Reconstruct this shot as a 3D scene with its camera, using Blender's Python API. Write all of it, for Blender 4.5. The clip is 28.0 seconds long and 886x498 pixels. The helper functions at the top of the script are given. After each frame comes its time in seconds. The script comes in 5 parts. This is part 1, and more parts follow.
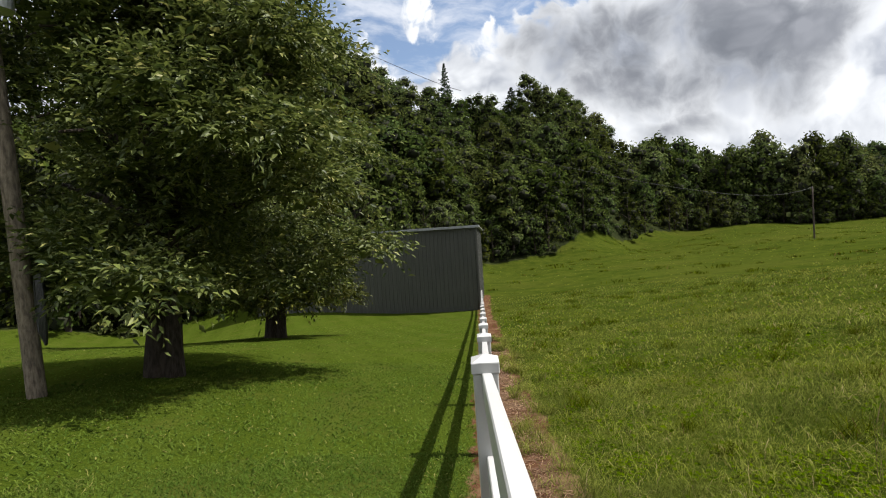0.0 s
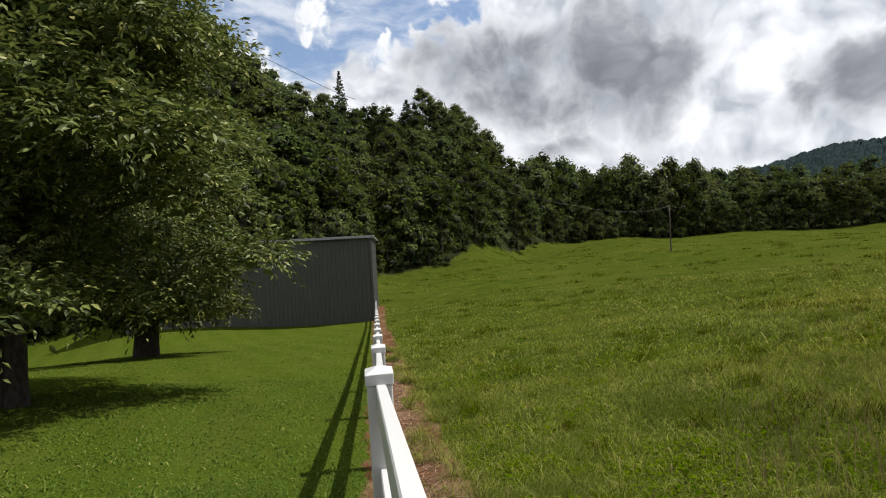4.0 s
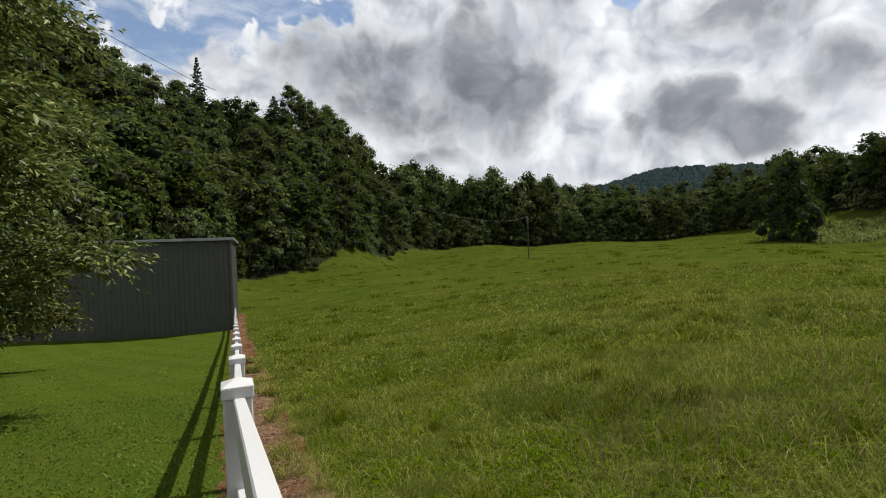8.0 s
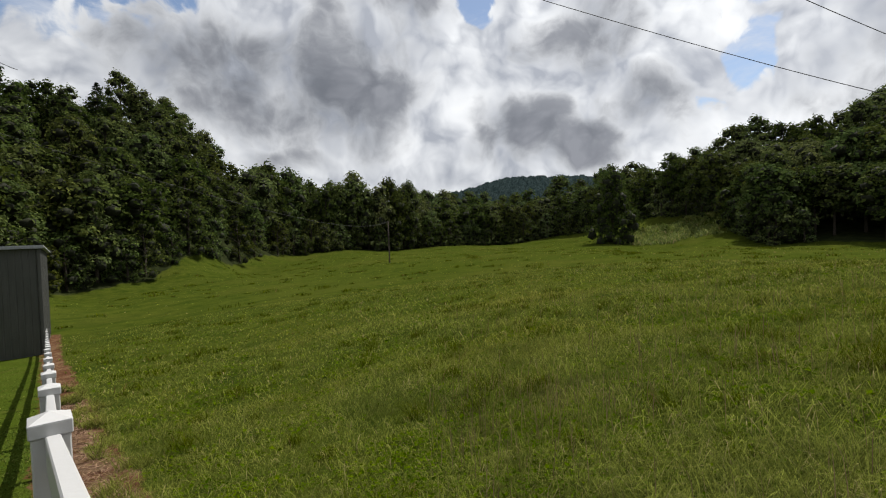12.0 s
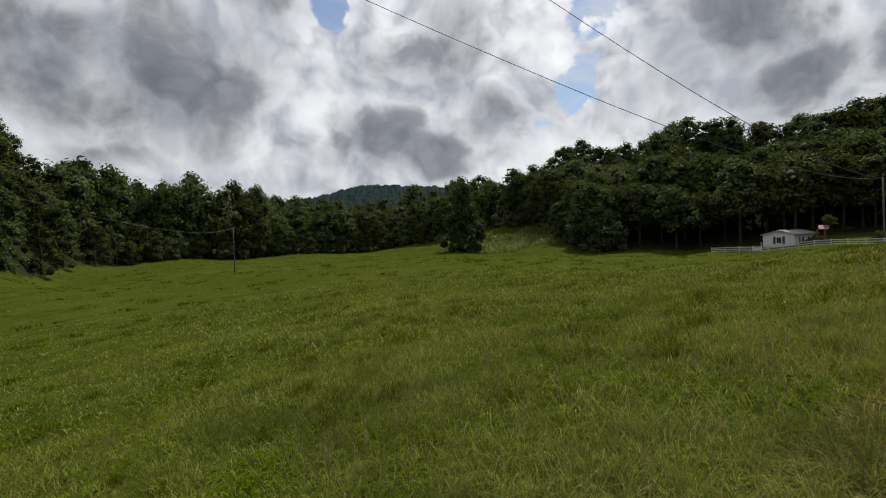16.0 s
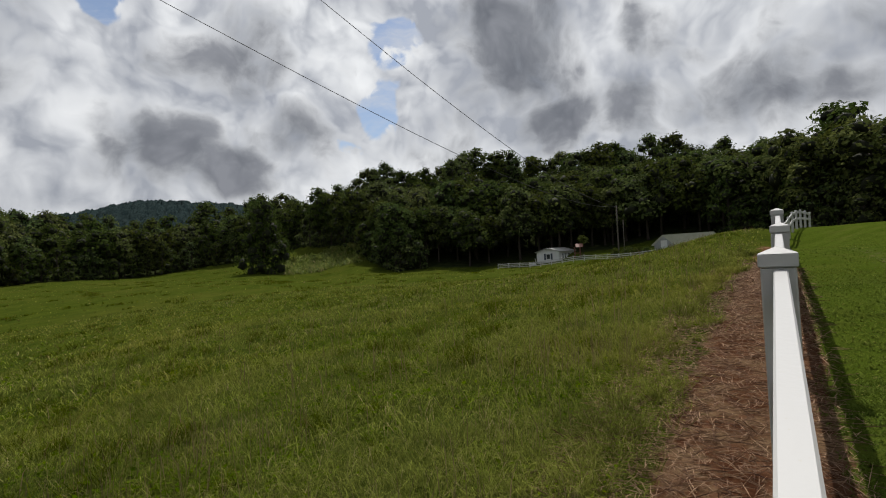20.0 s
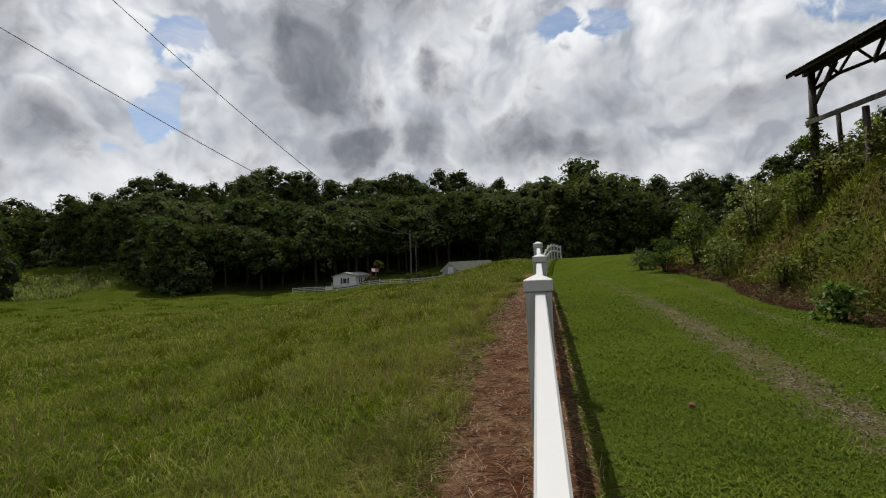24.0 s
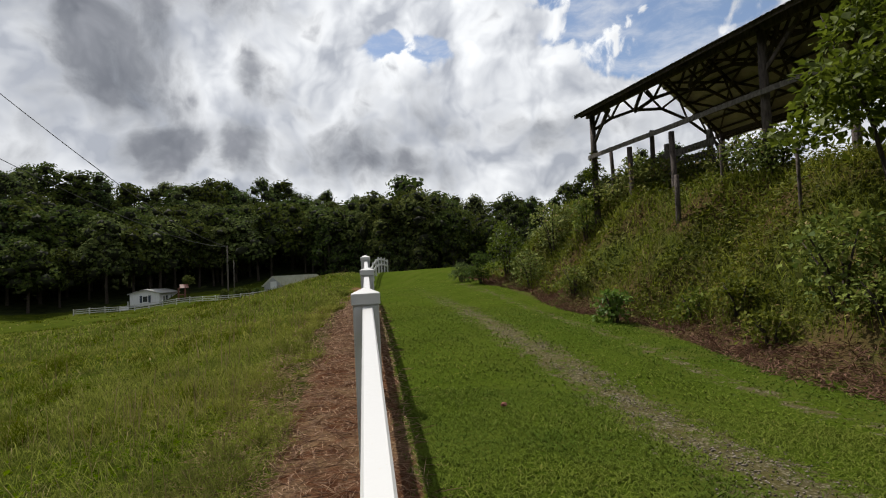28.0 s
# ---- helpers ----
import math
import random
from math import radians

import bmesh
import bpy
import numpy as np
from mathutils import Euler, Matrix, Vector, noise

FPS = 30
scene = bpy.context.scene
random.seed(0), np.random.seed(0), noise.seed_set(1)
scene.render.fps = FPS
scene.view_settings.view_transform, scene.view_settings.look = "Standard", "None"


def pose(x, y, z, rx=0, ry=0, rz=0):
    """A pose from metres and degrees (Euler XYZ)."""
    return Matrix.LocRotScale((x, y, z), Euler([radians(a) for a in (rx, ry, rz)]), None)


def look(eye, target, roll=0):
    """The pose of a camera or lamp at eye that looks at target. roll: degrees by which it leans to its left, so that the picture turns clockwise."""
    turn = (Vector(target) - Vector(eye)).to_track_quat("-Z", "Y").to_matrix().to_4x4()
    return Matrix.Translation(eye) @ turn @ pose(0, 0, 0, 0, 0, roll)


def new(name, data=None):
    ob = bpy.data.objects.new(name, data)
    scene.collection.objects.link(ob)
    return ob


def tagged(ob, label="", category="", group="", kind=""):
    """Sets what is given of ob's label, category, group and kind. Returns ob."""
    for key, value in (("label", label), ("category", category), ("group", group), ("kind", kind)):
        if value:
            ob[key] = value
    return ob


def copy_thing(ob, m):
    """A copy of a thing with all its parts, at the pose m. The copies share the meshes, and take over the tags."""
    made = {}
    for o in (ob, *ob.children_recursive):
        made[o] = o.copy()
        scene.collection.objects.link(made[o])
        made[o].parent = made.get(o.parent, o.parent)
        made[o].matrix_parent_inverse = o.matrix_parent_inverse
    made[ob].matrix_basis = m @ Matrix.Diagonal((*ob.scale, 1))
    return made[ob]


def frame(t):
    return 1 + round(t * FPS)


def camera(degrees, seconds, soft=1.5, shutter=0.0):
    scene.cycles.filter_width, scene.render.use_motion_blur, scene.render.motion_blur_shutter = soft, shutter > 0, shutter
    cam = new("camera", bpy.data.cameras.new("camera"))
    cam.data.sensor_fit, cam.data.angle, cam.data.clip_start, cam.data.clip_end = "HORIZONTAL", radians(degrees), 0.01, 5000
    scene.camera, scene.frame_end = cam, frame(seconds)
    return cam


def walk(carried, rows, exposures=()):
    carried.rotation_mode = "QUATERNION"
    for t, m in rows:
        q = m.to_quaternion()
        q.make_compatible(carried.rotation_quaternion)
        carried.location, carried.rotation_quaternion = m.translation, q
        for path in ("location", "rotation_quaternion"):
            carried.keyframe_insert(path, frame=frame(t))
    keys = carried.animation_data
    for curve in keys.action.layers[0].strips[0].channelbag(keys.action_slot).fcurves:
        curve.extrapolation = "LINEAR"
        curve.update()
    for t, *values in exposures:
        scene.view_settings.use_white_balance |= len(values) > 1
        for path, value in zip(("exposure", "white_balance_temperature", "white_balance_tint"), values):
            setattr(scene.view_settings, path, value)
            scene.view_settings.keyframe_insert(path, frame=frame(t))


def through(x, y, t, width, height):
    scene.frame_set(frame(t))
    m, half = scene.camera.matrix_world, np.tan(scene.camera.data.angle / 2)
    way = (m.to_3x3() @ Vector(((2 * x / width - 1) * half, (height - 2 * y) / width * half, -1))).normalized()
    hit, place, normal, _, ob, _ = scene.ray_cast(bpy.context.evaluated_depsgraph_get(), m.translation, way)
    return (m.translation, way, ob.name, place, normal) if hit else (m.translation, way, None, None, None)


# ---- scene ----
EYE = 1.5  # the eye stands over the fence's corner post
cam = camera(83.63, 28.0, 1.1)
walk(cam, [
    (0.0, pose(0, 0, EYE, 88.41, 3.62, 0.05)),
    (0.5, pose(0, 0, EYE, 88.52, 3.64, -1.31)),
    (1.0, pose(0, 0, EYE, 88.62, 3.68, -2.73)),
    (1.5, pose(0, 0, EYE, 88.69, 3.55, -4.09)),
    (2.0, pose(0, 0, EYE, 88.72, 3.36, -5.61)),
    (2.5, pose(0, 0, EYE, 88.77, 3.32, -6.98)),
    (3.0, pose(0, 0, EYE, 88.86, 3.27, -8.48)),
    (3.5, pose(0, 0, EYE, 88.90, 3.17, -10.18)),
    (4.0, pose(0, 0, EYE, 88.90, 3.04, -12.09)),
    (4.5, pose(0, 0, EYE, 88.95, 3.07, -14.13)),
    (6.5, pose(0, 0, EYE, 88.92, 3.26, -19.86)),
    (7.0, pose(0, 0, EYE, 88.72, 3.24, -21.99)),
    (7.5, pose(0, 0, EYE, 88.83, 2.42, -24.90)),
    (8.0, pose(0, 0, EYE, 88.88, 1.86, -27.01)),
    (8.5, pose(0, 0, EYE, 88.85, 1.87, -28.53)),
    (9.0, pose(0, 0, EYE, 88.73, 2.04, -30.17)),
    (9.5, pose(0, 0, EYE, 88.65, 2.22, -32.16)),
    (10.0, pose(0, 0, EYE, 88.51, 2.39, -34.36)),
    (10.5, pose(0, 0, EYE, 88.50, 2.43, -36.57)),
    (11.0, pose(0, 0, EYE, 88.52, 2.41, -38.73)),
    (11.5, pose(0, 0, EYE, 88.68, 2.34, -41.04)),
    (13.5, pose(0, 0, EYE, 89.25, 2.02, -47.64)),
    (14.0, pose(0, 0, EYE, 89.33, 1.59, -49.75)),
    (14.5, pose(0, 0, EYE, 89.67, 1.14, -53.19)),
    (15.0, pose(0, 0, EYE, 89.58, 1.28, -55.48)),
    (15.5, pose(0, 0, EYE, 89.35, 1.56, -56.67)),
    (16.0, pose(0, 0, EYE, 89.18, 2.09, -59.65)),
    (16.5, pose(0, 0, EYE, 89.24, 2.58, -63.53)),
    (17.0, pose(0, 0, EYE, 89.45, 2.77, -66.30)),
    (17.5, pose(0, 0, EYE, 89.53, 2.98, -68.93)),
    (18.0, pose(0, 0, EYE, 89.70, 3.00, -71.86)),
    (18.5, pose(0, 0, EYE, 89.93, 2.72, -74.41)),
    (19.0, pose(0, 0, EYE, 90.11, 2.59, -75.48)),
    (19.5, pose(0, 0, EYE, 90.21, 2.70, -77.58)),
    (20.0, pose(0, 0, EYE, 90.48, 2.95, -81.82)),
    (20.5, pose(0, 0, EYE, 90.80, 3.06, -84.85)),
    (21.0, pose(0, 0, EYE, 90.97, 3.18, -87.32)),
    (21.5, pose(0, 0, EYE, 91.11, 3.17, -90.08)),
    (23.5, pose(0, 0, EYE, 92.00, 2.30, -102.04)),
    (24.0, pose(0, 0, EYE, 92.25, 2.04, -105.02)),
    (24.5, pose(0, 0, EYE, 92.61, 1.92, -107.44)),
    (25.0, pose(0, 0, EYE, 92.90, 1.82, -109.00)),
    (25.5, pose(0, 0, EYE, 93.14, 1.63, -111.08)),
    (26.0, pose(0, 0, EYE, 93.22, 1.38, -113.60)),
    (26.5, pose(0, 0, EYE, 93.26, 1.48, -116.42)),
    (27.0, pose(0, 0, EYE, 93.37, 2.06, -118.44)),
    (27.5, pose(0, 0, EYE, 93.22, 2.51, -121.86)),
    (28.0, pose(0, 0, EYE, 93.00, 2.68, -124.78)),
], [(0, 0.70), (4, 0.62), (8, 0.44), (12, 0.31), (17, 0.11), (20, 0.02), (24, 0.10), (28, 0.30)])

# ---------------------------------------------------------------- world, sun
SUN_AZ, SUN_EL = 88.0, 57.0


def bearing(az, d, z=0.0):
    a = radians(az)
    return Vector((d * math.sin(a), d * math.cos(a), z))


def heading(az, el):
    a, e = radians(az), radians(el)
    return Vector((math.cos(e) * math.sin(a), math.cos(e) * math.cos(a), math.sin(e)))


world = bpy.data.worlds.new("sky")
scene.world = world
world.use_nodes = True


class Nodes:
    """Short writing for node trees."""

    def __init__(self, tree):
        self.tree = tree
        tree.nodes.clear()

    def add(self, kind, **values):
        n = self.tree.nodes.new("ShaderNode" + kind)
        for k, v in values.items():
            if k == "operation":
                n.operation = v
            elif k == "blend":
                n.blend_type = v
            elif k == "kind":
                n.data_type = v
        return n

    def put(self, socket, value):
        if isinstance(value, bpy.types.NodeSocket):
            self.tree.links.new(value, socket)
        else:
            socket.default_value = value

    def math(self, op, a, b=0.0, c=None, clamp=False):
        n = self.add("Math", operation=op)
        n.use_clamp = clamp
        self.put(n.inputs[0], a)
        self.put(n.inputs[1], b)
        if c is not None:
            self.put(n.inputs[2], c)
        return n.outputs[0]

    def vec(self, op, a, b=(0, 0, 0)):
        n = self.add("VectorMath", operation=op)
        self.put(n.inputs[0], a)
        self.put(n.inputs[1], b)
        return n.outputs["Value"] if op in ("DOT_PRODUCT", "LENGTH", "DISTANCE") else n.outputs["Vector"]

    def noise(self, vector, scale, detail=4.0, rough=0.55, distortion=0.0):
        n = self.add("TexNoise")
        self.put(n.inputs["Vector"], vector)
        self.put(n.inputs["Scale"], scale)
        self.put(n.inputs["Detail"], detail)
        self.put(n.inputs["Roughness"], rough)
        self.put(n.inputs["Distortion"], distortion)
        return n.outputs["Fac"]

    def range(self, value, a, b, c=0.0, d=1.0, smooth=True):
        n = self.add("MapRange")
        if smooth:
            n.interpolation_type = "SMOOTHSTEP"
        for i, v in enumerate((value, a, b, c, d)):
            self.put(n.inputs[i], v)
        return n.outputs[0]

    def mix(self, fac, a, b, blend="MIX"):
        n = self.add("MixRGB", blend=blend)
        for i, v in enumerate((fac, a, b)):
            if i and isinstance(v, tuple) and len(v) == 3:
                v = (*v, 1)
            self.put(n.inputs[i], v)
        return n.outputs[0]

    def attribute(self, name):
        n = self.add("Attribute")
        n.attribute_name = name
        return n.outputs["Fac"]


def build_sky():
    t = Nodes(world.node_tree)
    sky = t.add("TexSky")
    sky.sky_type = "NISHITA"
    sky.sun_disc = False
    sky.sun_elevation = radians(SUN_EL)
    sky.sun_rotation = radians(SUN_AZ)
    sky.altitude = 400
    blue = t.vec("SCALE", sky.outputs[0])
    blue.node.inputs["Scale"].default_value = 0.12
    sep = t.add("SeparateXYZ")
    t.put(sep.inputs[0], t.add("TexCoord").outputs["Generated"])
    # bearing and height over the horizon, in tens of degrees
    plan = t.add("CombineXYZ")
    t.put(plan.inputs[0], t.math("MULTIPLY", t.math("ARCTAN2", sep.outputs[0], sep.outputs[1]), 18 / math.pi))
    t.put(plan.inputs[1], t.math("MULTIPLY", t.math("ARCSINE", sep.outputs[2]), 18 / math.pi))
    flat = plan.outputs[0]

    def bend(at, scale, detail, amount):
        n = t.add("TexNoise")
        t.put(n.inputs["Vector"], at)
        n.inputs["Scale"].default_value = scale
        n.inputs["Detail"].default_value = detail
        return t.vec("ADD", at, t.vec("MULTIPLY", t.vec("SUBTRACT", n.outputs["Color"], (0.5, 0.5, 0.5)), (amount, amount, 0)))

    soft = bend(flat, 0.8, 3.0, 0.75)
    bent = bend(soft, 2.6, 4.0, 0.34)
    round_ = bend(soft, 2.4, 2.0, 0.16)

    def billow(at):
        total = None
        for size, share in ((1.0, 0.46), (2.3, 0.30), (5.2, 0.16), (11.0, 0.08)):
            cell = t.add("TexVoronoi")
            cell.voronoi_dimensions = "2D"
            cell.feature = "SMOOTH_F1"
            t.put(cell.inputs["Vector"], at)
            cell.inputs["Scale"].default_value = size
            cell.inputs["Smoothness"].default_value = 0.35
            puff = t.math("MULTIPLY", t.math("SUBTRACT", 1.0, t.math("MULTIPLY", cell.outputs["Distance"], 1.25)), share)
            total = puff if total is None else t.math("ADD", total, puff)
        return total

    def lobes(rows):
        total = 0.0
        for az, el, wide, high, weight in rows:
            off = t.vec("MULTIPLY", t.vec("SUBTRACT", bent, (az / 10, el / 10, 0)), (8.2 / wide, 8.2 / high, 0))
            total = t.math("MAXIMUM", total, t.range(t.vec("LENGTH", off), 0.10, 1.75, weight, 0.0))
        return total

    fibre = t.noise(round_, 1.5, 9.0, 0.6)
    veil = t.noise(soft, 0.55, 3.0, 0.5)
    puff = billow(round_)
    toward = t.vec("SUBTRACT", (SUN_AZ / 10, SUN_EL / 10, 0), flat)
    step = t.vec("MULTIPLY", t.vec("NORMALIZE", toward), (0.30, 0.30, 0))
    slope = t.math("SUBTRACT", puff, billow(t.vec("ADD", round_, step)))
    rag = t.math("ADD", t.math("MULTIPLY", t.math("SUBTRACT", puff, 0.52), 1.1), t.math("MULTIPLY", t.math("SUBTRACT", fibre, 0.5), 1.7))
    heavy = t.math("MULTIPLY", t.math("MAXIMUM", lobes(DARK_NORTH), lobes(DARK_EAST)), 0.94)
    heavy = t.math("ADD", heavy, t.range(veil, 0.48, 0.70, 0.0, 0.34))
    dark = t.range(t.math("ADD", heavy, t.math("MULTIPLY", rag, 1.05)), 0.10, 1.00)
    lit = t.range(t.math("ADD", t.math("MULTIPLY", slope, 0.55), t.math("ADD", t.math("MULTIPLY", puff, 0.60), t.math("MULTIPLY", fibre, 0.95))), 0.44, 1.12, 0.0, 1.0, False)
    white = t.mix(lit, (0.46, 0.49, 0.555), (1.15, 1.17, 1.19))
    grey = t.mix(lit, (0.120, 0.135, 0.165), (0.330, 0.345, 0.385))
    cloud = t.mix(dark, white, grey)
    # cloud towards the sun shines more than cloud away from it
    near_sun = t.range(t.vec("DOT_PRODUCT", t.vec("NORMALIZE", sep.inputs[0].links[0].from_socket), tuple(heading(SUN_AZ, SUN_EL))), 0.25, 0.80, 0.84, 1.0)
    glow = t.vec("SCALE", cloud)
    t.put(glow.node.inputs["Scale"], near_sun)
    cloud = glow
    gap = t.math("MULTIPLY", lobes(GAPS), t.math("SUBTRACT", 1.0, t.math("MULTIPLY", rag, 2.0)))
    streaks = t.noise(t.vec("MULTIPLY", bend(flat, 0.7, 4.0, 0.7), (0.55, 1.7, 0)), 1.6, 7.0, 0.62)
    thin = t.mix(t.range(streaks, 0.40, 0.70, 0.04, 0.72), blue, (0.78, 0.80, 0.84))
    colour = t.mix(t.range(gap, 0.40, 0.66), cloud, thin)
    low = t.range(sep.outputs[2], -0.02, 0.10)
    colour = t.mix(low, t.mix(0.5, colour, (0.60, 0.62, 0.66)), colour)
    back = t.add("Background")
    t.put(back.inputs[0], colour)
    back.inputs[1].default_value = 0.80
    out = t.add("OutputWorld")
    t.put(out.inputs[0], back.outputs[0])


# cumulus over the valley: bearing, height, half breadth, half height, weight
DARK_NORTH = [(19.6, 18.6, 8.0, 5.0, 1.0), (32.5, 17.0, 7.5, 5.5, 1.0), (25.5, 15.0, 7.0, 3.0, 0.8), (27, 9.8, 5.0, 1.2, 0.55), (53.2, 11.4, 4.2, 3.8, 0.95), (49.6, 10.4, 2.6, 1.6, 0.8),
              (59.0, 9.4, 4.5, 2.4, 0.75), (51.0, 20.0, 3.4, 3.6, 0.5), (61.0, 20.5, 4.4, 5.0, 0.65), (66.8, 14.2, 4.4, 2.4, 0.72), (36, 26, 9.0, 3.5, 0.5), (9, 31, 6.0, 3.0, 0.4)]
DARK_EAST = [(85.0, 17.5, 6.0, 5.0, 0.62), (90.6, 23.0, 6.5, 5.8, 1.0), (85.0, 25.5, 5.0, 3.5, 0.7), (94.2, 14.6, 4.2, 2.6, 0.85), (103.8, 15.2, 2.5, 3.6, 0.9), (104.6, 21.0, 1.6, 3.4, 0.6),
             (108.5, 20.5, 5.0, 2.6, 0.42), (113.0, 14.2, 7.0, 2.6, 0.60), (120.0, 12.6, 7.0, 2.0, 0.62), (127.0, 17.5, 6.0, 3.0, 0.55), (98, 29, 8.0, 4.0, 0.6), (137, 15, 7.0, 2.6, 0.55)]
GAPS = [(-10, 25.0, 12.0, 5.5, 1.05), (3.0, 24.0, 7.5, 3.6, 1.0), (11.0, 25.5, 5.0, 2.6, 0.85), (-3.5, 19.5, 5.0, 2.4, 0.6), (48.2, 26.0, 1.8, 2.6, 0.85), (75.2, 17.2, 1.9, 2.6, 0.9), (76.8, 24.0, 2.4, 2.2, 0.85),
        (72.0, 12.0, 1.5, 1.2, 0.6), (121.5, 24.0, 4.5, 2.2, 0.8), (150.0, 25.0, 9.0, 3.6, 1.05), (153.0, 21.0, 3.5, 2.6, 0.75), (140.0, 29.0, 6.0, 2.0, 0.7)]
build_sky()
sun_data = bpy.data.lights.new("sun", "SUN")
sun_data.energy, sun_data.angle, sun_data.color = 5.0, radians(0.6), (1.0, 0.95, 0.87)
sun = new("sun", sun_data)
sun.matrix_world = look(heading(SUN_AZ, SUN_EL) * 300, (0, 0, 0))


# ---------------------------------------------------------------- materials
def material(name):
    m = bpy.data.materials.new(name)
    m.use_nodes = True
    return m, Nodes(m.node_tree)


def finish(t, colour, rough=0.7, bump=None, depth=0.01, metal=0.0, spec=0.5, through=0.0, emit=None):
    b = t.add("BsdfPrincipled")
    t.put(b.inputs["Base Color"], (*colour, 1) if isinstance(colour, tuple) and len(colour) == 3 else colour)
    t.put(b.inputs["Roughness"], rough)
    t.put(b.inputs["Metallic"], metal)
    t.put(b.inputs["Specular IOR Level"], spec)
    if bump is not None:
        n = t.add("Bump")
        n.inputs["Distance"].default_value = depth
        t.put(n.inputs["Height"], bump)
        t.put(b.inputs["Normal"], n.outputs[0])
    shader = b.outputs[0]
    if through:
        tr = t.add("BsdfTranslucent")
        t.put(tr.inputs[0], colour if not isinstance(colour, tuple) else (*colour, 1))
        mx = t.add("MixShader")
        mx.inputs[0].default_value = through
        t.put(mx.inputs[1], shader)
        t.put(mx.inputs[2], tr.outputs[0])
        shader = mx.outputs[0]
    out = t.add("OutputMaterial")
    t.put(out.inputs[0], shader)


def spot(t):
    return t.add("NewGeometry").outputs["Position"]


def leaf_material(name, dark, light, through=0.25, rough=0.6, third=None, patch=None, spec=0.2, clumps=0.0):
    m, t = material(name)
    isle = t.add("NewGeometry").outputs["Random Per Island"]
    tree = t.add("ObjectInfo").outputs["Random"]
    c = t.mix(isle, dark, light)
    if third:
        c = t.mix(t.range(isle, 0.93, 0.97), c, third)
    if patch:
        p = spot(t)
        c = t.mix(t.math("MULTIPLY", t.range(t.noise(p, 0.13, 4.0, 0.65), 0.42, 0.68), 0.75), c, patch)
        c = t.mix(t.math("MULTIPLY", t.range(t.noise(p, 0.9, 4.0, 0.6), 0.46, 0.68), 0.65), c, dark)
    hsv = t.add("HueSaturation")
    t.put(hsv.inputs["Hue"], t.range(t.math("FRACT", t.math("MULTIPLY", tree, 7.3)), 0, 1, 0.475, 0.520, False))
    t.put(hsv.inputs["Saturation"], t.range(tree, 0, 1, 1.1, 0.85, False))
    t.put(hsv.inputs["Value"], t.range(tree, 0, 1, 0.62, 1.38, False) if not patch else 1.0)
    t.put(hsv.inputs["Color"], c)
    colour, relief = hsv.outputs[0], None
    if clumps:  # painted shade between sprays of leaves too small to be built singly
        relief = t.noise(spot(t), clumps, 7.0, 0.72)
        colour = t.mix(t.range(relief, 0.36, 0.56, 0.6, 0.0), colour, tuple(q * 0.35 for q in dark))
    finish(t, colour, rough, None, 0.5, through=through, spec=spec)
    return m


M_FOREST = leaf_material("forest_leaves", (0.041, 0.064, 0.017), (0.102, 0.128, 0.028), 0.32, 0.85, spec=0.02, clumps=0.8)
M_PINE = leaf_material("pine_needles", (0.016, 0.030, 0.012), (0.040, 0.062, 0.022), 0.15, 0.8, spec=0.05)
M_NEARLEAF = leaf_material("glossy_leaves", (0.018, 0.032, 0.006), (0.124, 0.150, 0.026), 0.30, 0.50, (0.20, 0.20, 0.05), None, 0.22)
M_WEED = leaf_material("weed_leaves", (0.046, 0.068, 0.010), (0.190, 0.210, 0.034), 0.35, 0.7, (0.20, 0.15, 0.06), None, 0.1)
M_BRIGHT = leaf_material("bright_leaves", (0.060, 0.098, 0.014), (0.145, 0.205, 0.032), 0.35, 0.6)
M_CLOVER = leaf_material("broad_field_leaves", (0.030, 0.056, 0.004), (0.085, 0.120, 0.008), 0.25, 0.8, None, (0.090, 0.096, 0.010), 0.0)
M_FIELD = leaf_material("field_grass", (0.040, 0.062, 0.004), (0.185, 0.250, 0.014), 0.28, 0.8, (0.28, 0.25, 0.09), (0.172, 0.190, 0.016), 0.0)
M_LAWN = leaf_material("lawn_grass", (0.042, 0.072, 0.006), (0.096, 0.128, 0.013), 0.25, 0.8, (0.19, 0.170, 0.05), (0.120, 0.126, 0.014), 0.0)
M_TUFT = leaf_material("coarse_tufts", (0.030, 0.055, 0.005), (0.088, 0.125, 0.010), 0.25, 0.8, (0.16, 0.13, 0.05), None, 0.0)
M_SEED = leaf_material("seed_heads", (0.085, 0.062, 0.026), (0.175, 0.132, 0.058), 0.2, 0.8, None, None, 0.1)
M_STRAW = leaf_material("dry_straw", (0.075, 0.042, 0.024), (0.380, 0.285, 0.170), 0.1, 0.8, None, None, 0.1)


def bark_material(name, a, b):
    m, t = material(name)
    p = t.vec("MULTIPLY", spot(t), (9.0, 9.0, 2.2))
    n = t.noise(p, 2.2, 6.0, 0.65)
    c = t.mix(t.range(n, 0.3, 0.7), a, b)
    finish(t, c, 0.9, n, 0.03, spec=0.2)
    return m


M_BARK = bark_material("bark", (0.018, 0.014, 0.011), (0.058, 0.046, 0.036))
# fill for crown insides, not real twigs: gap shade put into the colour
M_CROWN_SHADE = bark_material("twigs", (0.008, 0.010, 0.005), (0.024, 0.027, 0.013))
M_POLE = bark_material("weathered_pole_wood", (0.10, 0.08, 0.06), (0.30, 0.25, 0.19))
M_OLDWOOD = bark_material("grey_weathered_timber", (0.055, 0.048, 0.042), (0.16, 0.145, 0.125))
M_DARKWOOD = bark_material("dark_timber", (0.035, 0.028, 0.025), (0.10, 0.08, 0.07))


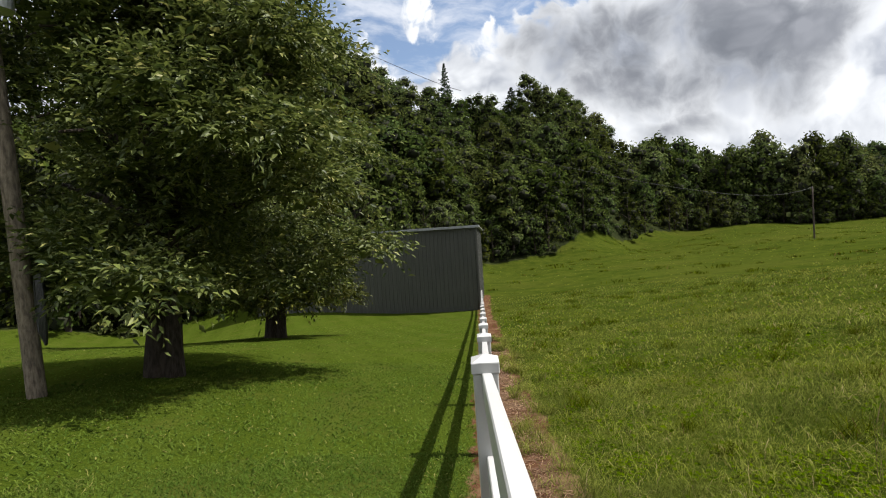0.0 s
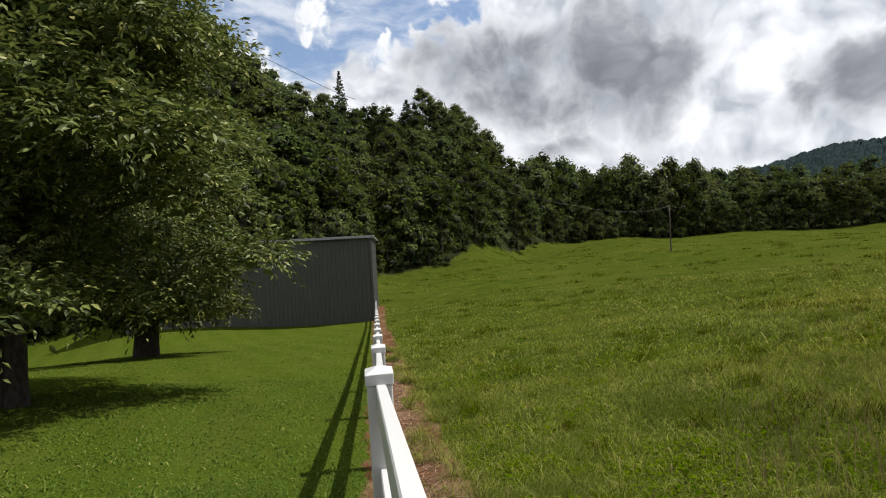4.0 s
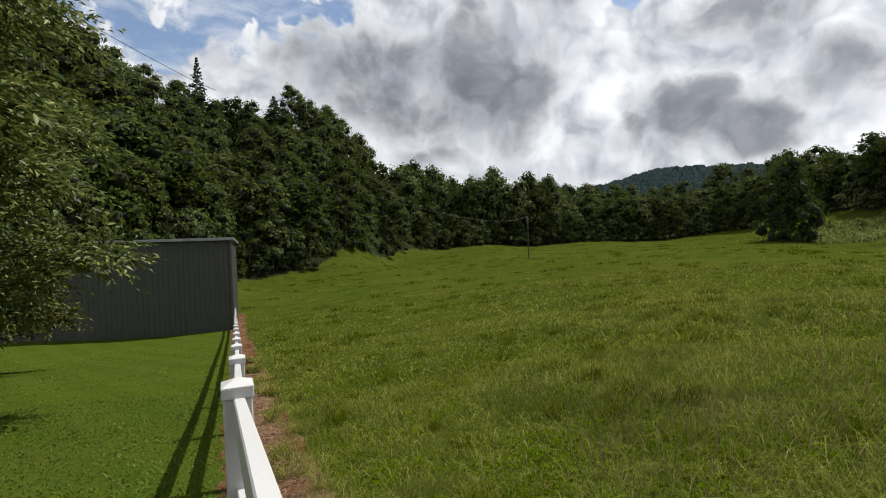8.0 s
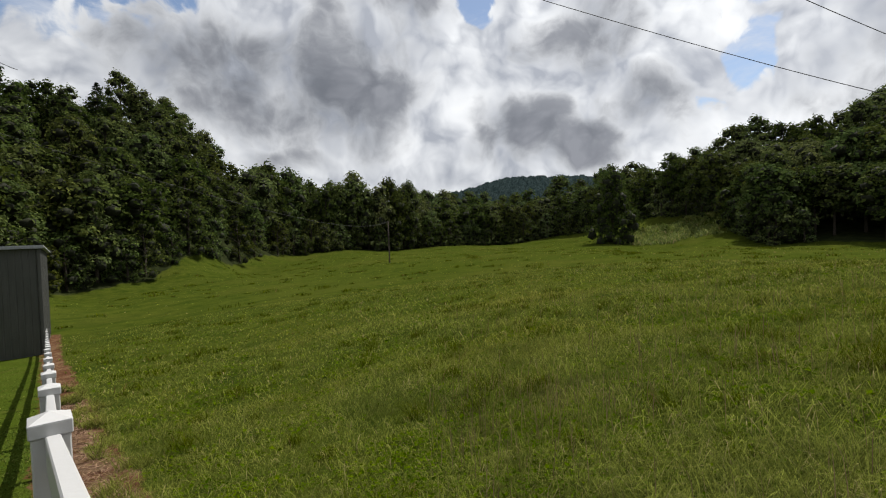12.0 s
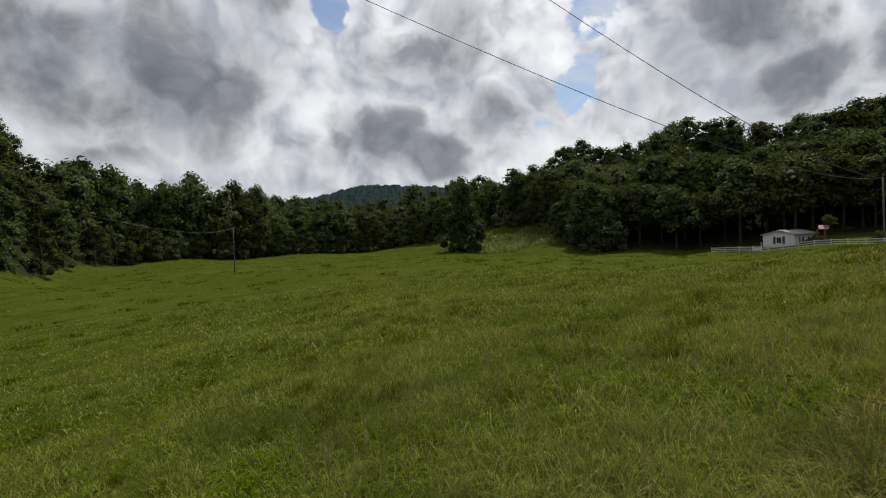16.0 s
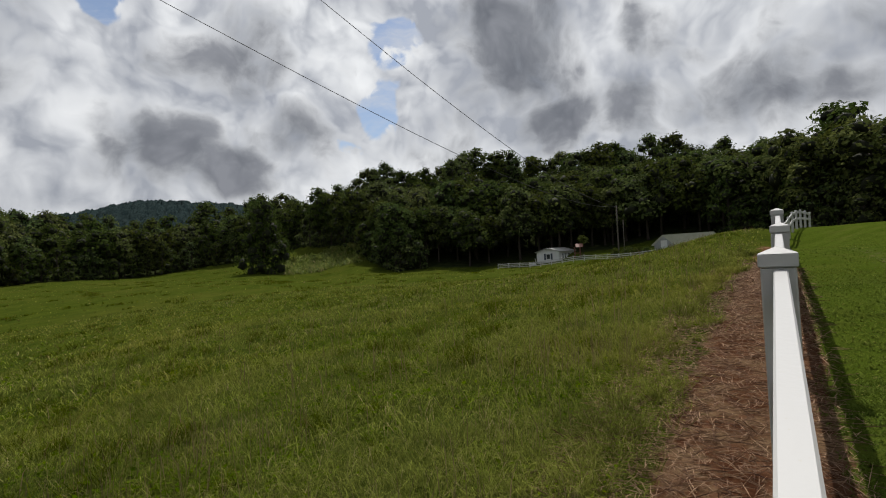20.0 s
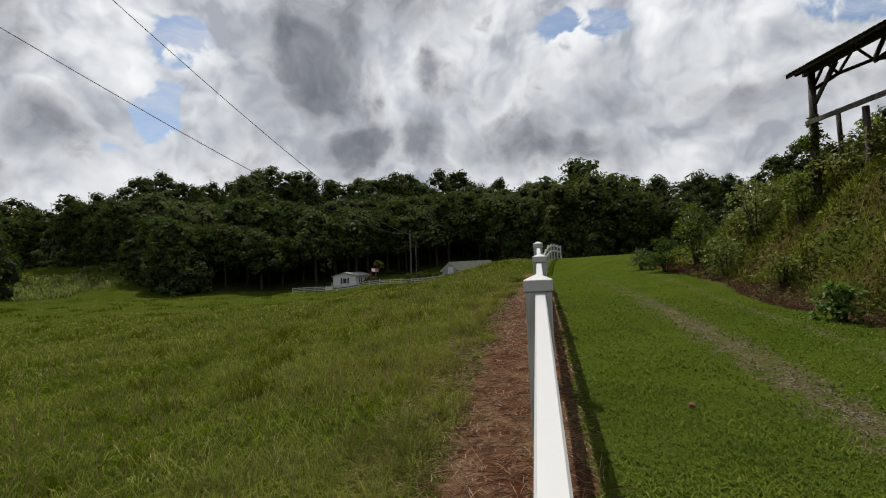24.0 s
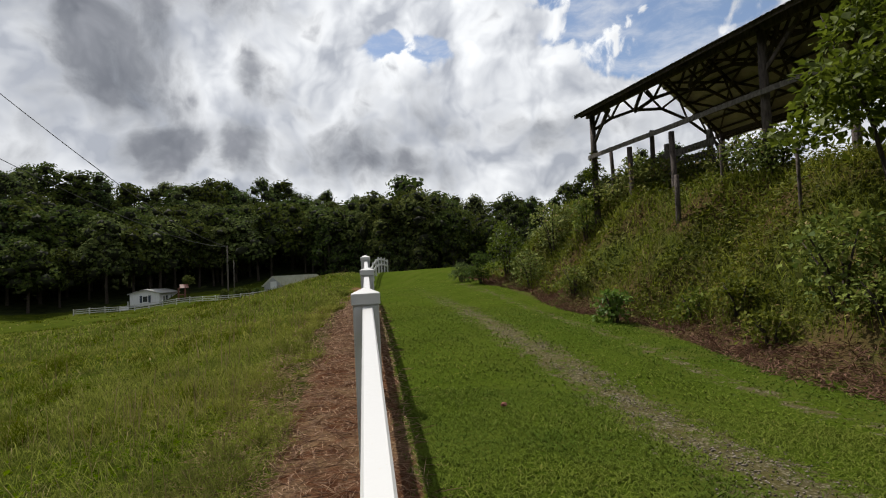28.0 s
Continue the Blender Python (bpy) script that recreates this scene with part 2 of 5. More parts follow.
def vinyl():
    m, t = material("white_vinyl")
    p = spot(t)
    grime = t.range(t.noise(p, 5.0, 5.0, 0.6), 0.55, 0.8)
    specks = t.range(t.noise(p, 90.0, 2.0), 0.70, 0.75)
    c = t.mix(t.math("MULTIPLY", grime, 0.35), (0.42, 0.42, 0.42), (0.35, 0.34, 0.32))
    c = t.mix(t.math("MULTIPLY", specks, 0.5), c, (0.40, 0.38, 0.33))
    finish(t, c, 0.38, t.noise(p, 40.0, 2.0), 0.0006)
    return m


def sheet_metal(name, a, b, rough=0.45, metal=0.0):
    m, t = material(name)
    p = spot(t)
    streak = t.noise(t.vec("MULTIPLY", p, (3.0, 3.0, 0.35)), 2.0, 5.0, 0.6)
    c = t.mix(t.range(streak, 0.3, 0.75), a, b)
    r = t.math("ADD", rough - 0.08, t.math("MULTIPLY", t.noise(p, 6.0, 3.0), 0.2))
    finish(t, c, r, t.noise(p, 1.3, 2.0), 0.004, metal=metal)
    return m


def plain(name, a, b, rough=0.6, scale=8.0, metal=0.0, depth=0.002):
    m, t = material(name)
    n = t.noise(spot(t), scale, 5.0, 0.6)
    finish(t, t.mix(t.range(n, 0.3, 0.7), a, b), rough, n, depth, metal)
    return m


M_VINYL = vinyl()
M_BARN = sheet_metal("charcoal_sheet_metal", (0.046, 0.047, 0.044), (0.064, 0.065, 0.060))
M_TRIM = sheet_metal("grey_trim_metal", (0.20, 0.21, 0.22), (0.30, 0.31, 0.32))
M_DARKTIN = sheet_metal("dark_roof_tin", (0.025, 0.021, 0.020), (0.070, 0.056, 0.050), 0.7)
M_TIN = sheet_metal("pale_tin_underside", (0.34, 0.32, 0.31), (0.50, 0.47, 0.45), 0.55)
M_SIDING = sheet_metal("white_siding", (0.52, 0.53, 0.54), (0.62, 0.63, 0.64), 0.6)
M_SHINGLE = plain("grey_shingles", (0.22, 0.22, 0.22), (0.32, 0.32, 0.31), 0.9, 3.0)
M_GREENROOF = plain("pale_green_metal_roof", (0.30, 0.31, 0.24), (0.38, 0.38, 0.31), 0.5, 1.0)
M_SHUTTER = plain("dark_blue_shutter", (0.02, 0.03, 0.05), (0.03, 0.045, 0.07), 0.5)
M_PANE = plain("dark_window_glass", (0.03, 0.035, 0.04), (0.05, 0.055, 0.06), 0.12, 1.0)
M_WIRE = plain("black_cable", (0.008, 0.008, 0.008), (0.016, 0.016, 0.016), 0.8)
M_BLACK = plain("black_rubber", (0.012, 0.012, 0.013), (0.03, 0.03, 0.03), 0.6)
M_GREYCAN = plain("grey_enamel", (0.50, 0.52, 0.54), (0.60, 0.62, 0.63), 0.45)
M_RED = plain("red_brown_paint", (0.10, 0.030, 0.022), (0.15, 0.045, 0.030), 0.6)


# ---------------------------------------------------------------- lie of the land
FENCE_A, FENCE_B = 3.9, 116.0  # bearings of the two fence runs from the corner
SPAN = 2.44


def along_b(s, lat):
    """A plan point s metres along the upper fence run and lat metres to its lawn side."""
    a = radians(FENCE_B)
    return (s * math.sin(a) + lat * math.cos(a), s * math.cos(a) - lat * math.sin(a))


POINTS = []


def heights(*rows):
    for az, d, z in rows:
        v = bearing(az, d)
        POINTS.append((v.x, v.y, z))


# bearing, distance, height over the corner's ground
heights((0, 0, 0.0), (3.9, 2.5, -0.36), (3.9, 5, -0.75), (3.9, 9.9, -1.42), (3.9, 14.8, -2.0), (3.9, 19.6, -2.52), (3.9, 36, -4.08), (3.9, 46, -4.5),
        (-9, 37.5, -4.1), (-22, 41, -4.2), (5, 95, -4.1), (12.5, 100, -3.9), (20, 130, -3.3), (25.4, 175, -1.95), (36.7, 200, -2.3), (49.6, 230, -2.15))
heights((-40, 10.6, -0.75), (-30, 10.9, -0.85), (-19.6, 22.5, -2.45), (-60, 8, -0.1), (-45, 30, -2.2), (-60, 60, -1.5), (-90, 10, 0.4), (-90, 60, 3), (180, 8, 0.1), (-135, 10, 0.5), (-135, 60, 5))
heights((57, 200, -1.05), (60, 10, -0.30), (60, 30, -1.0), (60, 90, -1.7), (36, 10, -0.85), (36, 30, -2.2), (36, 60, -3.0), (36.6, 100, -2.85), (20, 30, -3.0), (20, 60, -3.9), (20, 10, -1.3))
heights((61.7, 150, -1.4), (50, 150, -2.2), (75, 70, -1.5), (45, 110, -2.5), (74, 120, -2.3), (89, 120, -2.4), (92, 118, -2.35), (97.5, 112, -1.4), (104, 105, -1.1), (90, 50, -1.3), (80, 20, -0.1), (90, 10, 0.15), (100, 20, 0.5), (100, 35, 0.3), (100, 50, -0.15), (95, 80, -1.6), (103, 80, -0.75), (108, 10, 0.6), (104.5, 35, 0.5), (107.5, 35, 1.15),
        (110, 25, 1.3), (110.5, 45, 1.72), (110, 90, 0.2), (113, 35, 1.8))
heights((116, 2.5, 0.21), (116, 5, 0.37), (116, 7.4, 0.6), (116, 12, 0.78), (116, 19.5, 0.96), (118, 32, 0.85), (163.3, 6.8, 0.08), (149.7, 9.0, 0.28), (138.4, 13.1, 0.52), (129.7, 21, 1.1), (121, 34, 1.62), (124, 60, 1.45))
heights((12, 60, -4.5), (12, 80, -4.4), (5, 60, -4.5), (5, 78, -4.4), (20, 90, -4.2), (20, 112, -3.8), (30, 90, -3.7), (30, 125, -3.2), (30, 155, -2.6), (36, 150, -2.6), (26, 130, -3.3))
heights((82, 60, -1.4), (82, 90, -2.2), (89, 80, -2.0), (89, 100, -2.35), (76, 95, -2.0), (97, 70, -0.9))
# the wooded slopes
heights((5, 130, 14), (0, 170, 37), (-5, 230, 58), (-30, 65, -2.5), (-30, 100, 18), (-30, 150, 42), (-60, 100, 18), (-60, 150, 40), (14, 150, 24), (14, 200, 42), (20, 200, 19), (30, 240, 6), (30, 300, 14))
heights((45, 300, 4), (58, 280, 6), (66, 160, -1.2), (66, 195, 5.5), (68, 240, 12), (76, 145, 0), (76, 200, 20), (80, 124, -2.3), (86, 126, -2.2), (86, 165, 9), (86, 210, 25), (100, 150, 4), (100, 200, 21), (112, 150, 6), (112, 220, 22),
        (125, 120, 2.8), (125, 220, 16), (145, 60, 5), (145, 200, 22), (180, 60, 6), (180, 200, 25), (-120, 200, 25))
for ring in range(12):
    heights((ring * 30, 420, 34 if ring not in (1, 2) else 14))
PT = np.array(POINTS)


def squeeze(xy):
    r = np.hypot(xy[:, 0], xy[:, 1])
    k = np.log1p(r / 8.0) / np.maximum(r, 1e-6)
    return xy * k[:, None]


def kernel(r):
    return np.where(r > 1e-9, r * r * np.log(np.maximum(r, 1e-9)), 0.0)


SQ = squeeze(PT[:, :2])
_n = len(PT)
_K = kernel(np.linalg.norm(SQ[:, None] - SQ[None], axis=2)) + np.eye(_n) * 0.0003
_P = np.c_[np.ones(_n), SQ]
_A = np.block([[_K, _P], [_P.T, np.zeros((3, 3))]])
WEIGHTS = np.linalg.solve(_A, np.r_[PT[:, 2], np.zeros(3)])


def fence_coords(x, y):
    """Along and across both fence runs: s, lateral (run A: + to the field; run B: + to the lawn)."""
    a, b = radians(FENCE_A), radians(FENCE_B)
    sa, la = x * math.sin(a) + y * math.cos(a), x * math.cos(a) - y * math.sin(a)
    sb, lb = x * math.sin(b) + y * math.cos(b), x * math.cos(b) - y * math.sin(b)
    return sa, la, sb, lb


def smooth(v, a, b):
    u = np.clip((v - a) / (b - a), 0, 1)
    return u * u * (3 - 2 * u)


def land(x, y):
    x, y = np.atleast_1d(np.asarray(x, float)), np.atleast_1d(np.asarray(y, float))
    r = np.hypot(x, y)
    cap = np.minimum(1.0, 420.0 / np.maximum(r, 1e-6))
    q = squeeze(np.c_[x * cap, y * cap])
    z = np.empty(len(x))
    for i in range(0, len(x), 20000):
        part_ = q[i:i + 20000]
        z[i:i + 20000] = kernel(np.linalg.norm(part_[:, None] - SQ[None], axis=2)) @ WEIGHTS[:-3] + np.c_[np.ones(len(part_)), part_] @ WEIGHTS[-3:]
    sa, la, sb, lb = fence_coords(x, y)
    # the bank over the drive
    foot = 5.0 + 0.25 * np.sin(sb * 0.9) + 0.18 * np.sin(sb * 2.3)
    rise = 3.05 * (0.84 + 0.16 * smooth(sb, 0, 9)) * smooth(lb, foot, foot + 3.6) * (1 - smooth(sb, 17, 27)) * smooth(sb, -16, -6)
    z = z + rise
    # a little unevenness
    z = z + 0.02 * np.sin(x * 1.7 + 0.6 * y) * np.sin(y * 1.3 - 0.4 * x) * smooth(r, 1, 6)
    return z


def ground_z(x, y):
    return float(land(x, y)[0])


def foot_at(az, d, sink=0.0):
    v = bearing(az, d)
    return Vector((v.x, v.y, ground_z(v.x, v.y) - sink))


# ---------------------------------------------------------------- mesh helpers
def np_mesh(name, verts, tris, mat, uv=None):
    me = bpy.data.meshes.new(name)
    verts, tris = np.asarray(verts, np.float32), np.asarray(tris, np.int32)
    k = tris.shape[1]
    me.vertices.add(len(verts))
    me.vertices.foreach_set("co", verts.ravel())
    me.loops.add(tris.size)
    me.loops.foreach_set("vertex_index", tris.ravel())
    me.polygons.add(len(tris))
    me.polygons.foreach_set("loop_start", np.arange(0, tris.size, k, dtype=np.int32))
    me.update(calc_edges=True)
    me.materials.append(mat)
    return me


def mesh_of(name, bm, mat):
    me = bpy.data.meshes.new(name)
    bm.to_mesh(me)
    bm.free()
    me.materials.append(mat)
    return me


def part(name, data, mat, parent, label="", m=None):
    """One mesh object under a thing or a part. data: a bmesh, or a mesh that is shared."""
    me = mesh_of(name, data, mat) if isinstance(data, bmesh.types.BMesh) else data
    ob = new(name, me)
    ob.parent = parent
    if m is not None:
        ob.matrix_local = m
    return tagged(ob, label)


def thing(name, at, label, category, group="", kind=""):
    ob = new(name)
    ob.matrix_world = at if isinstance(at, Matrix) else Matrix.Translation(at)
    ob.empty_display_size = 0.2
    return tagged(ob, label, category, group, kind)


def box(bm, size, centre=(0, 0, 0), turn=None, bevel=0.0):
    m = Matrix.Translation(centre) @ (turn.to_4x4() if turn is not None else Matrix()) @ Matrix.Diagonal((*size, 1))
    got = bmesh.ops.create_cube(bm, size=1, matrix=m)["verts"]
    if bevel:
        edges = {e for v in got for e in v.link_edges}
        bmesh.ops.bevel(bm, geom=list(edges), offset=bevel, segments=1, affect="EDGES", profile=0.5)
    return bm


def beam(bm, a, b, w, h, up=Vector((0, 0, 1)), bevel=0.0):
    """A bar of section w x h from a to b."""
    a, b = Vector(a), Vector(b)
    d = (b - a)
    y = d.normalized()
    x = y.cross(up)
    x = x.normalized() if x.length > 1e-5 else Vector((1, 0, 0))
    zz = x.cross(y)
    turn = Matrix((x, y, zz)).transposed()
    return box(bm, (w, d.length, h), (a + b) / 2, turn, bevel)


def tube(path, radii, sides=8, wob=0.0, seed=1):
    """Verts and triangles of a tapered tube along a path."""
    rng = np.random.default_rng(seed)
    path = [Vector(p) for p in path]
    verts, tris = [], []
    for i, p in enumerate(path):
        d = (path[min(i + 1, len(path) - 1)] - path[max(i - 1, 0)]).normalized()
        x = d.cross(Vector((0.3, 0.9, 0.2))).normalized()
        y = d.cross(x)
        for k in range(sides):
            a = 2 * math.pi * k / sides
            r = radii[i] * (1 + wob * (rng.random() - 0.5))
            verts.append(p + x * math.cos(a) * r + y * math.sin(a) * r)
    for i in range(len(path) - 1):
        for k in range(sides):
            a, b = i * sides + k, i * sides + (k + 1) % sides
            tris += [(a, b, b + sides), (a, b + sides, a + sides)]
    top = len(verts)
    verts.append(path[-1])
    tris += [((len(path) - 1) * sides + k, (len(path) - 1) * sides + (k + 1) % sides, top) for k in range(sides)]
    return np.array([tuple(v) for v in verts]), np.array(tris)


def merge(parts):
    vs, ts, n = [], [], 0
    for v, t in parts:
        vs.append(v)
        ts.append(t + n)
        n += len(v)
    return np.concatenate(vs), np.concatenate(ts)


def leaves(pos, along, normal, length, width, droop=0.15):
    """Folded pointed leaves (two triangles each side of the midrib share it)."""
    n = len(pos)
    along = along / np.linalg.norm(along, axis=1)[:, None]
    side = np.cross(along, normal)
    side /= np.maximum(np.linalg.norm(side, axis=1), 1e-6)[:, None]
    up = np.cross(side, along)
    L, W = length[:, None], width[:, None]
    base = pos
    tip = pos + along * L - up * L * droop
    left = pos + along * L * 0.45 + side * W * 0.5 + up * W * 0.12
    right = pos + along * L * 0.45 - side * W * 0.5 + up * W * 0.12
    v = np.stack([base, left, tip, right], 1).reshape(-1, 3)
    k = np.arange(n)[:, None] * 4
    t = np.stack([k + [0, 2, 1], k + [0, 3, 2]], 1).reshape(-1, 3)
    return v, t


def blades(xy, height, width, lean, rng, zoff=0.0):
    """Grass blades: five points, three triangles each."""
    n = len(xy)
    z = land(xy[:, 0], xy[:, 1]) + zoff
    base = np.c_[xy, z]
    a = rng.random(n) * 2 * np.pi
    side = np.c_[np.cos(a), np.sin(a), np.zeros(n)] * (width[:, None] / 2)
    b = rng.random(n) * 2 * np.pi
    bend = np.c_[np.cos(b), np.sin(b), np.zeros(n)] * (lean * height)[:, None]
    H = np.c_[np.zeros(n), np.zeros(n), height]
    mid = base + H * 0.6 + bend * 0.35
    tip = base + H * (1 - 0.35 * lean[:, None]) + bend
    v = np.stack([base - side, base + side, mid + side * 0.75, mid - side * 0.75, tip], 1).reshape(-1, 3)
    k = np.arange(n)[:, None] * 5
    t = np.stack([k + [0, 1, 2], k + [0, 2, 3], k + [3, 2, 4]], 1).reshape(-1, 3)
    return v, t


# ---------------------------------------------------------------- the ground
def build_ground():
    radii = np.concatenate([np.linspace(0, 1.0, 6), np.geomspace(1.08, 60, 150), np.geomspace(63, 430, 60), np.geomspace(480, 3500, 10)])
    turns = 400
    az = np.linspace(0, 2 * np.pi, turns, endpoint=False)
    rr, aa = np.meshgrid(radii[1:], az, indexing="ij")
    x, y = np.r_[0, (rr * np.sin(aa)).ravel()], np.r_[0, (rr * np.cos(aa)).ravel()]
    z = land(x, y)
    z[np.hypot(x, y) > 600] -= 20
    tris = []
    ring = np.arange(turns)
    nxt = (ring + 1) % turns
    tris.append(np.c_[np.zeros(turns, int), 1 + nxt, 1 + ring])
    for i in range(len(radii) - 2):
        a, b = 1 + i * turns, 1 + (i + 1) * turns
        tris.append(np.c_[a + ring, a + nxt, b + nxt])
        tris.append(np.c_[a + ring, b + nxt, b + ring])
    m, t = material("ground_cover")
    p = spot(t)
    warp = t.math("MULTIPLY", t.math("SUBTRACT", t.noise(p, 2.2, 5.0, 0.65), 0.5), 1.3)
    warp_big = t.math("MULTIPLY", t.math("SUBTRACT", t.noise(p, 0.25, 4.0, 0.6), 0.5), 1.0)
    coarse, mid, fine = t.noise(p, 0.05, 4.0, 0.6), t.noise(p, 0.6, 5.0, 0.6), t.noise(p, 14.0, 5.0, 0.7)
    tuft = t.noise(t.vec("MULTIPLY", p, (1.0, 1.0, 0.3)), 3.0, 6.0, 0.7)
    grain = t.noise(p, 38.0, 6.0, 0.75)
    streak = t.noise(t.vec("MULTIPLY", p, (0.35, 1.0, 1.0)), 0.22, 5.0, 0.65)
    field = t.mix(t.range(mid, 0.3, 0.7), (0.021, 0.033, 0.004), (0.044, 0.056, 0.007))
    field = t.mix(t.math("MULTIPLY", t.range(coarse, 0.45, 0.7), 0.6), field, (0.052, 0.056, 0.010))
    field = t.mix(t.math("MULTIPLY", t.range(streak, 0.5, 0.68), 0.5), field, (0.048, 0.058, 0.009))
    field = t.mix(t.math("MULTIPLY", t.range(tuft, 0.5, 0.7), 0.7), field, (0.014, 0.026, 0.004))
    field = t.mix(t.math("MULTIPLY", t.range(grain, 0.52, 0.72), 0.5), field, (0.062, 0.072, 0.013))
    lawn = t.mix(t.range(grain, 0.34, 0.62), (0.021, 0.036, 0.004), (0.047, 0.066, 0.007))
    lawn = t.mix(t.math("MULTIPLY", t.range(t.noise(p, 0.9, 5.0, 0.65), 0.46, 0.72), 0.55), lawn, (0.062, 0.066, 0.014))
    lawn = t.mix(t.math("MULTIPLY", t.range(t.noise(p, 5.0, 5.0, 0.7), 0.5, 0.68), 0.5), lawn, (0.026, 0.044, 0.005))
    stripe = t.math("SINE", t.math("MULTIPLY", t.attribute("mow"), 2 * math.pi / 1.6))
    lawn = t.mix(t.math("MULTIPLY", t.range(stripe, -0.5, 0.5), 0.16), lawn, (0.062, 0.084, 0.012))
    soil = t.mix(t.range(t.noise(p, 5.0, 6.0, 0.65), 0.35, 0.65), (0.046, 0.018, 0.009), (0.098, 0.048, 0.027))
    soil = t.mix(t.math("MULTIPLY", t.range(t.noise(p, 1.6, 5.0, 0.7), 0.47, 0.60), 0.65), soil, (0.165, 0.112, 0.064))
    soil = t.mix(t.range(t.noise(p, 22.0, 4.0, 0.7), 0.5, 0.7), soil, (0.150, 0.096, 0.055))
    soil = t.mix(t.math("MULTIPLY", t.range(t.noise(p, 11.0, 6.0, 0.75), 0.52, 0.64), 0.75), soil, (0.028, 0.013, 0.008))
    stones = t.add("TexVoronoi")
    t.put(stones.inputs["Vector"], p)
    stones.inputs["Scale"].default_value = 34.0
    gravel = t.mix(t.range(stones.outputs["Distance"], 0.1, 0.6), (0.185, 0.160, 0.115), (0.065, 0.053, 0.030))
    gravel = t.mix(t.range(t.noise(p, 6.0, 5.0, 0.7), 0.42, 0.62), gravel, (0.064, 0.052, 0.024))
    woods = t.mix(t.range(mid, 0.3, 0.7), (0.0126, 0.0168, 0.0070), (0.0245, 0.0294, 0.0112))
    bank = t.mix(t.range(mid, 0.35, 0.65), (0.062, 0.040, 0.020), (0.046, 0.056, 0.012))

    def mask(name, noise_=warp, gain=1.0):
        return t.range(t.math("ADD", t.attribute(name), t.math("MULTIPLY", noise_, gain)), 0.4, 0.6)

    c = t.mix(mask("lawn", warp, 0.25), field, lawn)
    c = t.mix(mask("bank"), c, bank)
    c = t.mix(t.math("MULTIPLY", mask("gravel", t.math("MULTIPLY", t.math("SUBTRACT", t.noise(p, 5.0, 7.0, 0.75), 0.52), 2.6), 1.0), 0.85), c, gravel)
    c = t.mix(mask("soil", warp, 1.1), c, soil)
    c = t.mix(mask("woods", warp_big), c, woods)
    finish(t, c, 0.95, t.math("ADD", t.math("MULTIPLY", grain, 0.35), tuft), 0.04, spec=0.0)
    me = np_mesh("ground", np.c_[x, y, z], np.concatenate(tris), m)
    sa, la, sb, lb = fence_coords(x, y)
    in_field = (la > 0) & (lb < 0)
    masks = {}
    masks["lawn"] = np.where(in_field, 0.0, 1.0) * (np.hypot(x, y) < 75)
    masks["soil"] = np.maximum(np.where((sa > -0.2) & (sa < 48), 1 - smooth(np.abs(la - 0.26), 0.22, 0.70), 0), np.where((sb > -0.2) & (sb < 26), np.where(lb < 0, 1 - smooth(-lb, 0.35, 0.95), 1 - smooth(lb, 0.10, 0.42)), 0))
    masks["gravel"] = np.where((sb > -12) & (sb < 22), np.maximum(0.72 * (1 - smooth(np.abs(lb - 2.4 + 0.02 * sb), 0.06, 0.78)) * (1 - smooth(sb, 6, 17) * 0.45), 0.55 * (1 - smooth(np.abs(lb - 4.0), 0.05, 0.45))), 0)
    masks["bank"] = np.where((lb > 4.3) & (sb > -14) & (sb < 27), smooth(lb, 4.6, 5.3), 0)
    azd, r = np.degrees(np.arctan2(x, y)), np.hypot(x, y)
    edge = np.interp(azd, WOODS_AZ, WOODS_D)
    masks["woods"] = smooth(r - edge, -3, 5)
    masks["mow"] = la * math.cos(radians(24)) + sa * math.sin(radians(24))
    for name, values in masks.items():
        at = me.attributes.new(name, "FLOAT", "POINT")
        at.data.foreach_set("value", np.asarray(values, np.float32))
    for poly in me.polygons:
        poly.use_smooth = True
    tagged(new("ground", me), "rolling green pasture and mown lawn with a strip of red clay", "ground", kind="structure")


WOODS_AZ = [-180, -100, -60, -45, -30, -10, 5, 12.5, 20, 25.4, 36.7, 49.6, 56, 60, 66, 72, 76, 89, 95, 100, 108, 114, 118, 130, 180]
WOODS_D = [60, 60, 50, 48, 50, 57, 92, 100, 130, 175, 200, 230, 235, 215, 205, 160, 126, 122, 126, 130, 134, 126, 116, 100, 60]
build_ground()


# ---------------------------------------------------------------- white vinyl fences
def post_mesh(h, w):
    bm = bmesh.new()
    box(bm, (w, w, h), (0, 0, h / 2), bevel=0.006)
    return mesh_of("post", bm, M_VINYL)


def cap_mesh(w):
    bm = bmesh.new()
    box(bm, (w, w, 0.055), (0, 0, 0.0275), bevel=0.004)
    r = w / 2
    vs = [bm.verts.new((sx * r * 0.99, sy * r * 0.99, 0.0555)) for sx, sy in ((-1, -1), (1, -1), (1, 1), (-1, 1))] + [bm.verts.new((0, 0, 0.0555 + w * 0.22))]
    for i in range(4):
        bm.faces.new((vs[i], vs[(i + 1) % 4], vs[4]))
    return mesh_of("cap", bm, M_VINYL)


POST_H, POST_W = 1.16, 0.127
POST, CAP = post_mesh(POST_H + 0.3, POST_W), cap_mesh(0.142)


